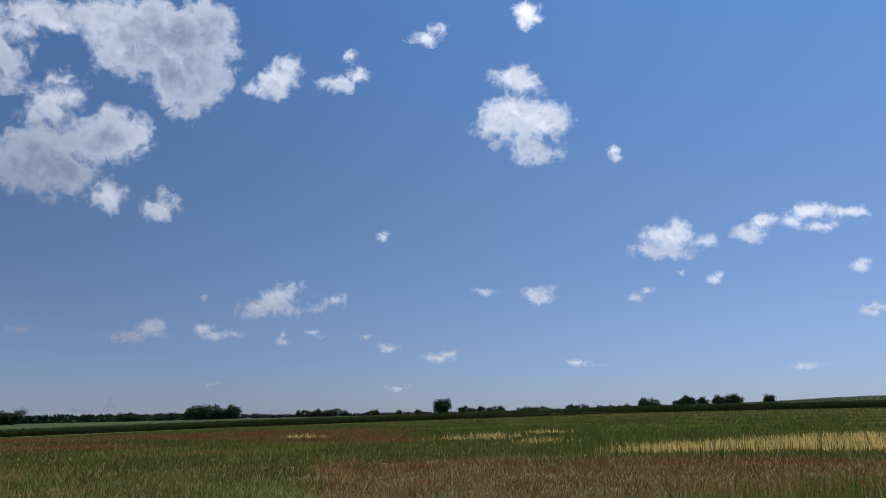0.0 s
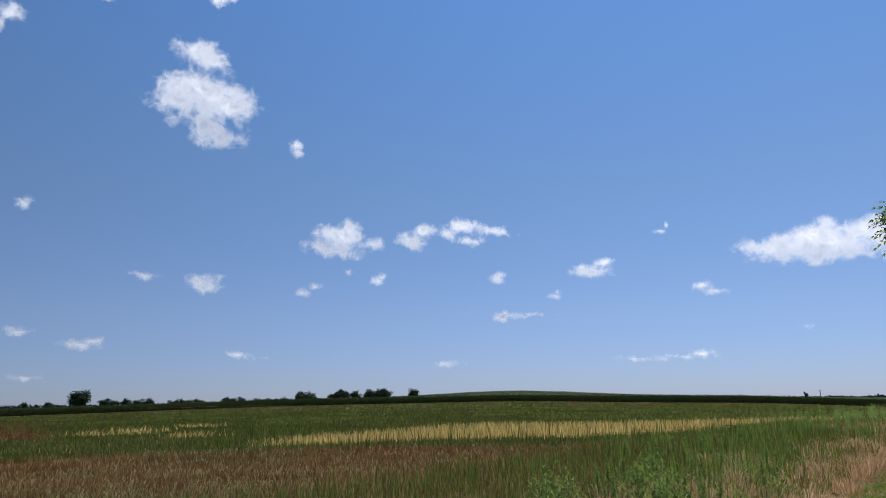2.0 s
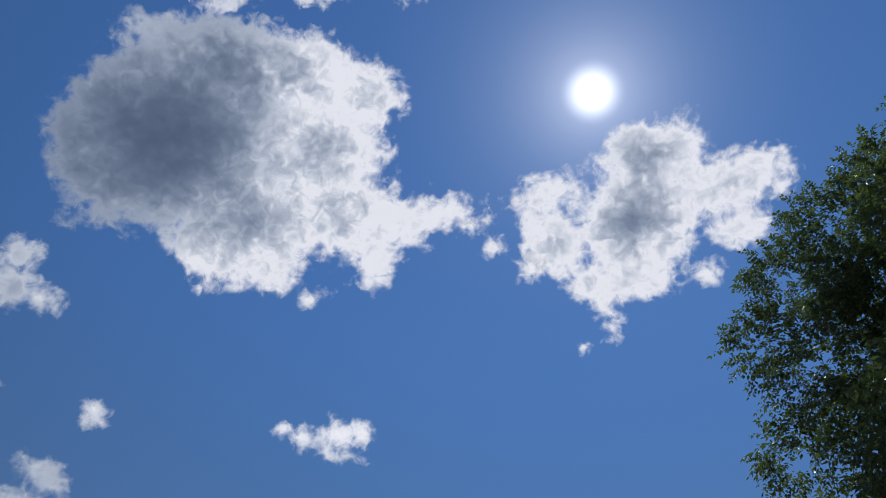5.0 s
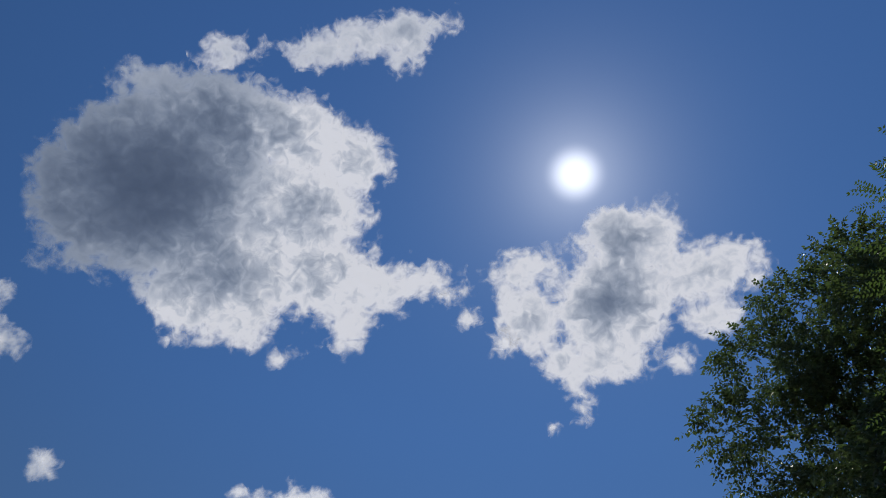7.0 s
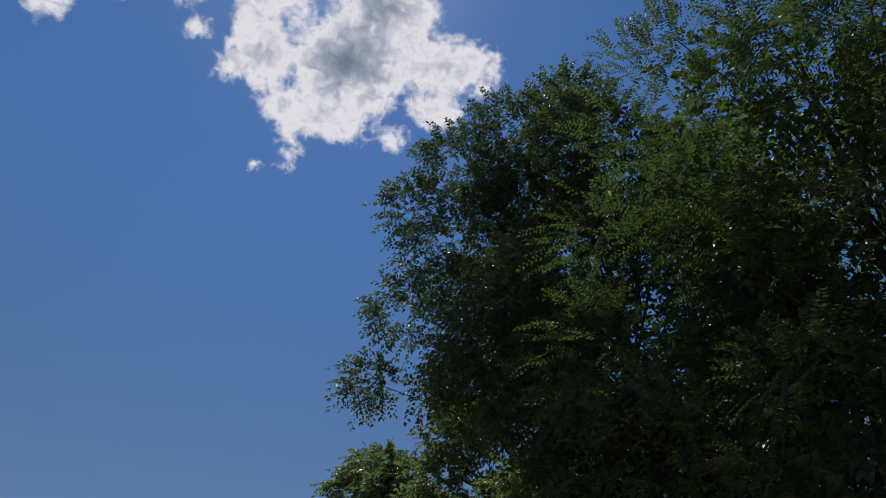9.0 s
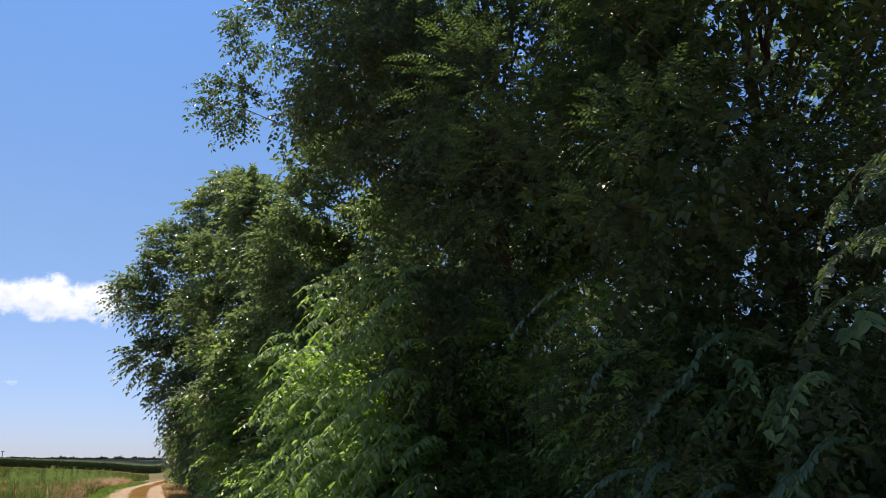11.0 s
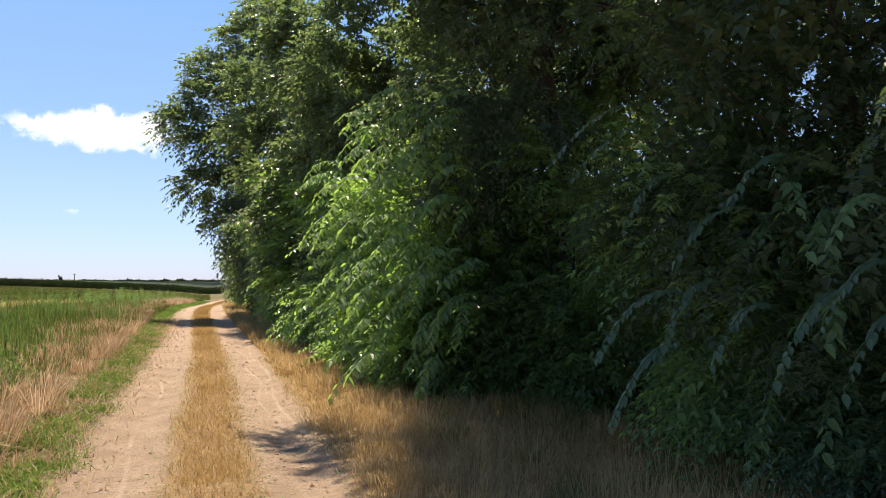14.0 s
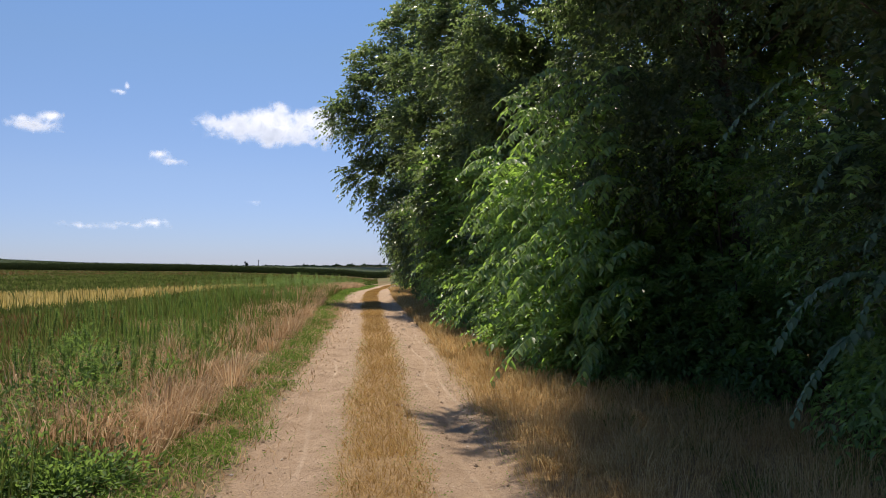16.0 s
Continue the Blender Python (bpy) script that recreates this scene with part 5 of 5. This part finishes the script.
make_cloud(-35.2, 13.1, [(-3.52, -0.9, 1.29, 0.62), (-2.58, 0.05, 0.97, 0.62), (0.5, 0.85, 1.62, 0.64), (3, 0.76, 1.41, 0.39), (1.25, -0.35, 1.25, 0.48), (-0.73, 0.13, 1.23, 0.41)], seed=10, tilt=-7.7, step=0.06, ragged=0.5)
make_cloud(-74.7, 8.9, [(-2.17, -0.6, 1.71, 0.78), (-1.12, 0.28, 1.55, 0.88), (-0.06, 1.11, 1.13, 0.35), (-3.22, -1.03, 1.1, 0.43), (1.48, -0.74, 1.75, 0.4), (3.44, 0.06, 1.06, 0.4)], seed=12, tilt=1, step=0.06, ragged=0.5, body_of=0.9)
make_cloud(-86.1, 6.3, [(0.2, -0.35, 2, 0.41), (1.25, 0.23, 1.01, 0.58), (-1.29, -0.54, 0.9, 0.28)], seed=13, tilt=1.8, step=0.06, ragged=0.5, body_of=0.9)
make_cloud(-80.1, 6.5, [(-1.08, 0.18, 0.98, 0.42), (0.2, -0.37, 1.9, 0.34, 0.7)], seed=14, tilt=1.1, step=0.06, ragged=0.5, body_of=0.8)
make_cloud(-54.9, 9.2, [(-0, -0.16, 1.45, 0.67), (-0.22, 0.46, 0.88, 0.36)], seed=30, tilt=-2.1, step=0.06, ragged=0.5, body_of=0.95)
make_cloud(-59.1, 9.5, [(0, 0.03, 1.12, 0.31)], seed=44, tilt=-1.5, step=0.05, ragged=0.5, body_of=0.75)
make_cloud(-47.1, 8.8, [(-0.45, -0.21, 0.59, 0.35), (0.48, 0.31, 0.62, 0.26)], seed=45, tilt=-3.4, step=0.05, ragged=0.5, body_of=0.75)
make_cloud(-41.5, 9.8, [(0.2, 0.11, 0.55, 0.42, 0.6), (-0.2, -0.22, 0.47, 0.34, 0.6)], seed=52, tilt=-4.7, step=0.05, ragged=0.6, body_of=0.55)
make_cloud(-31.9, 9.7, [(0.03, -0.08, 0.8, 0.43), (0.37, 0.27, 0.4, 0.27)], seed=46, tilt=-6.7, step=0.05, ragged=0.5, body_of=0.9)
make_cloud(-31.6, 6.6, [(-0, -0.12, 0.79, 0.35), (0.25, 0.22, 0.33, 0.27)], seed=69, tilt=-5, step=0.05, ragged=0.5, body_of=0.85)
make_cloud(-43.9, 10.3, [(0.04, -0.03, 0.36, 0.26)], seed=70, tilt=-4.4, step=0.04, ragged=0.5, body_of=0.8)
make_cloud(-75.2, 5.9, [(0.04, -0.23, 0.73, 0.3), (-0.1, 0.25, 0.34, 0.35)], seed=71, tilt=0.4, step=0.05, ragged=0.5, body_of=0.85)
make_cloud(-72.6, 6.3, [(-0.28, 0.13, 0.7, 0.26, 0.6), (0.55, -0.22, 0.44, 0.22, 0.5)], seed=48, tilt=0.2, step=0.05, ragged=0.5, body_of=0.65)
make_cloud(-66.9, 5.2, [(-0.03, -0.06, 0.93, 0.35), (-0.48, 0.25, 0.44, 0.22)], seed=40, tilt=-0.5, step=0.05, ragged=0.5, body_of=0.85)
make_cloud(-63.1, 4.5, [(-0.03, -0.16, 1.7, 0.35), (0.64, 0.15, 0.89, 0.31)], seed=39, tilt=-0.8, step=0.05, ragged=0.5, body_of=0.95)
make_cloud(-68.7, 6.1, [(-0.02, 0.02, 0.67, 0.22)], seed=72, tilt=-0.2, step=0.05, ragged=0.5, body_of=0.7)
make_cloud(-66.3, 2.1, [(0.03, -0.04, 1.33, 0.26)], seed=47, tilt=-0.7, step=0.05, ragged=0.5, body_of=0.8)
make_cloud(-80.3, 2.5, [(-0.05, -0.03, 0.81, 0.21)], seed=73, tilt=-0.1, step=0.05, ragged=0.5, body_of=0.7)
make_cloud(-87.1, 1.2, [(-0.29, 0.16, 0.4, 0.39), (0.11, -0.31, 0.52, 0.28)], seed=50, tilt=-0.4, step=0.05, ragged=0.5, body_of=0.75)
make_cloud(-51.6, 3.7, [(-0.71, 0.08, 1.03, 0.26), (1, -0.13, 0.76, 0.17, 0.6)], seed=41, tilt=-1.6, step=0.05, ragged=0.5, body_of=0.8)
make_cloud(-35.9, 3, [(-0.31, 0.01, 1.27, 0.28), (0.57, -0.07, 0.91, 0.16)], seed=74, tilt=-2.5, step=0.05, ragged=0.5, body_of=0.8)
make_cloud(-93.2, 6.2, [(0.02, 0.05, 0.81, 0.31)], seed=55, tilt=2.6, step=0.05, ragged=0.5, body_of=0.6)
make_cloud(-67.4, 14.2, [(-0.01, -0.02, 0.67, 0.49, 0.5)], seed=53, tilt=0.3, step=0.05, ragged=0.6, body_of=0.55)
make_cloud(-81.2, 9, [(-0.05, 0, 0.33, 0.26)], seed=75, tilt=2.1, step=0.04, ragged=0.5, body_of=0.65)
make_cloud(-90.7, 0.7, [(1.22, -0.04, 1.06, 0.19), (-1.69, -0.04, 0.6, 0.19)], seed=76, tilt=-0.6, step=0.05, ragged=0.4, body_of=0.6)
make_cloud(-8, 10.9, [(-3.3, -0.44, 2.06, 0.76), (-0.4, 0.31, 2, 1), (0.23, 1.05, 0.8, 0.58), (2.98, 0.63, 1.47, 0.9), (-0.1, -1.14, 3.54, 0.49), (3.89, -0.11, 1.29, 0.73), (0.2, -0.2, 4.2, 0.95)], seed=11, tilt=-2.9, step=0.06, ragged=0.45, label="long white cumulus cloud low over the trees")
make_cloud(-24.5, 10.2, [(-0, -0.33, 1.93, 0.47), (1.01, 0.32, 0.79, 0.52), (-0.76, 0.02, 0.79, 0.34)], seed=34, tilt=0.3, step=0.05, ragged=0.45)
make_cloud(-15.8, 8.1, [(-0.57, 0.19, 0.85, 0.38), (0.43, -0.22, 0.93, 0.29)], seed=35, tilt=-0.9, step=0.05, ragged=0.45, body_of=0.9)
make_cloud(-29.9, 6.7, [(-1.44, -0.02, 0.95, 0.29), (0.72, -0.02, 1.65, 0.25)], seed=36, tilt=1, step=0.05, ragged=0.45, body_of=0.9)
make_cloud(-27.4, 8.2, [(0.02, -0.1, 0.7, 0.25), (0.15, 0.2, 0.31, 0.21)], seed=51, tilt=0.7, step=0.05, ragged=0.45, body_of=0.8)
make_cloud(-19, 13, [(-0.06, -0.3, 0.57, 0.17, 0.5), (0.43, 0.09, 0.22, 0.31, 0.5)], seed=78, tilt=-1, step=0.04, ragged=0.5, body_of=0.6)
make_cloud(-19.6, 3.3, [(-1.9, -0.31, 1.9, 0.22, 0.6), (2.81, 0.08, 1.01, 0.34), (1.11, -0.13, 1.7, 0.22, 0.7)], seed=37, tilt=-2.3, step=0.05, ragged=0.4, body_of=0.8)
make_cloud(-9.5, 4.9, [(0.03, 0.02, 0.7, 0.17, 0.5)], seed=81, tilt=-3.6, step=0.05, ragged=0.4, body_of=0.6)
make_cloud(-35.8, 33.4, [(-1.34, 0.11, 1.48, 0.79, 0.8), (1.3, 0.33, 1.95, 1.15), (2.83, 0.55, 0.98, 0.98), (-3.08, 0.76, 0.6, 0.61, 0.5), (0.39, 1.21, 0.44, 0.71, 0.5), (1.75, -1.21, 1.32, 0.61, 0.6)], seed=15, tilt=10, step=0.07, ragged=0.75, body_of=0.85)
make_cloud(-65.3, 37, [(-0.3, 1.4, 1.7, 1.31), (-0.8, -0.53, 1.9, 1.39), (1.26, -1.33, 1.34, 1.1), (1.92, -2.14, 0.64, 0.72, 0.5)], seed=17, tilt=31.5, step=0.09, ragged=0.75, body_of=0.9)
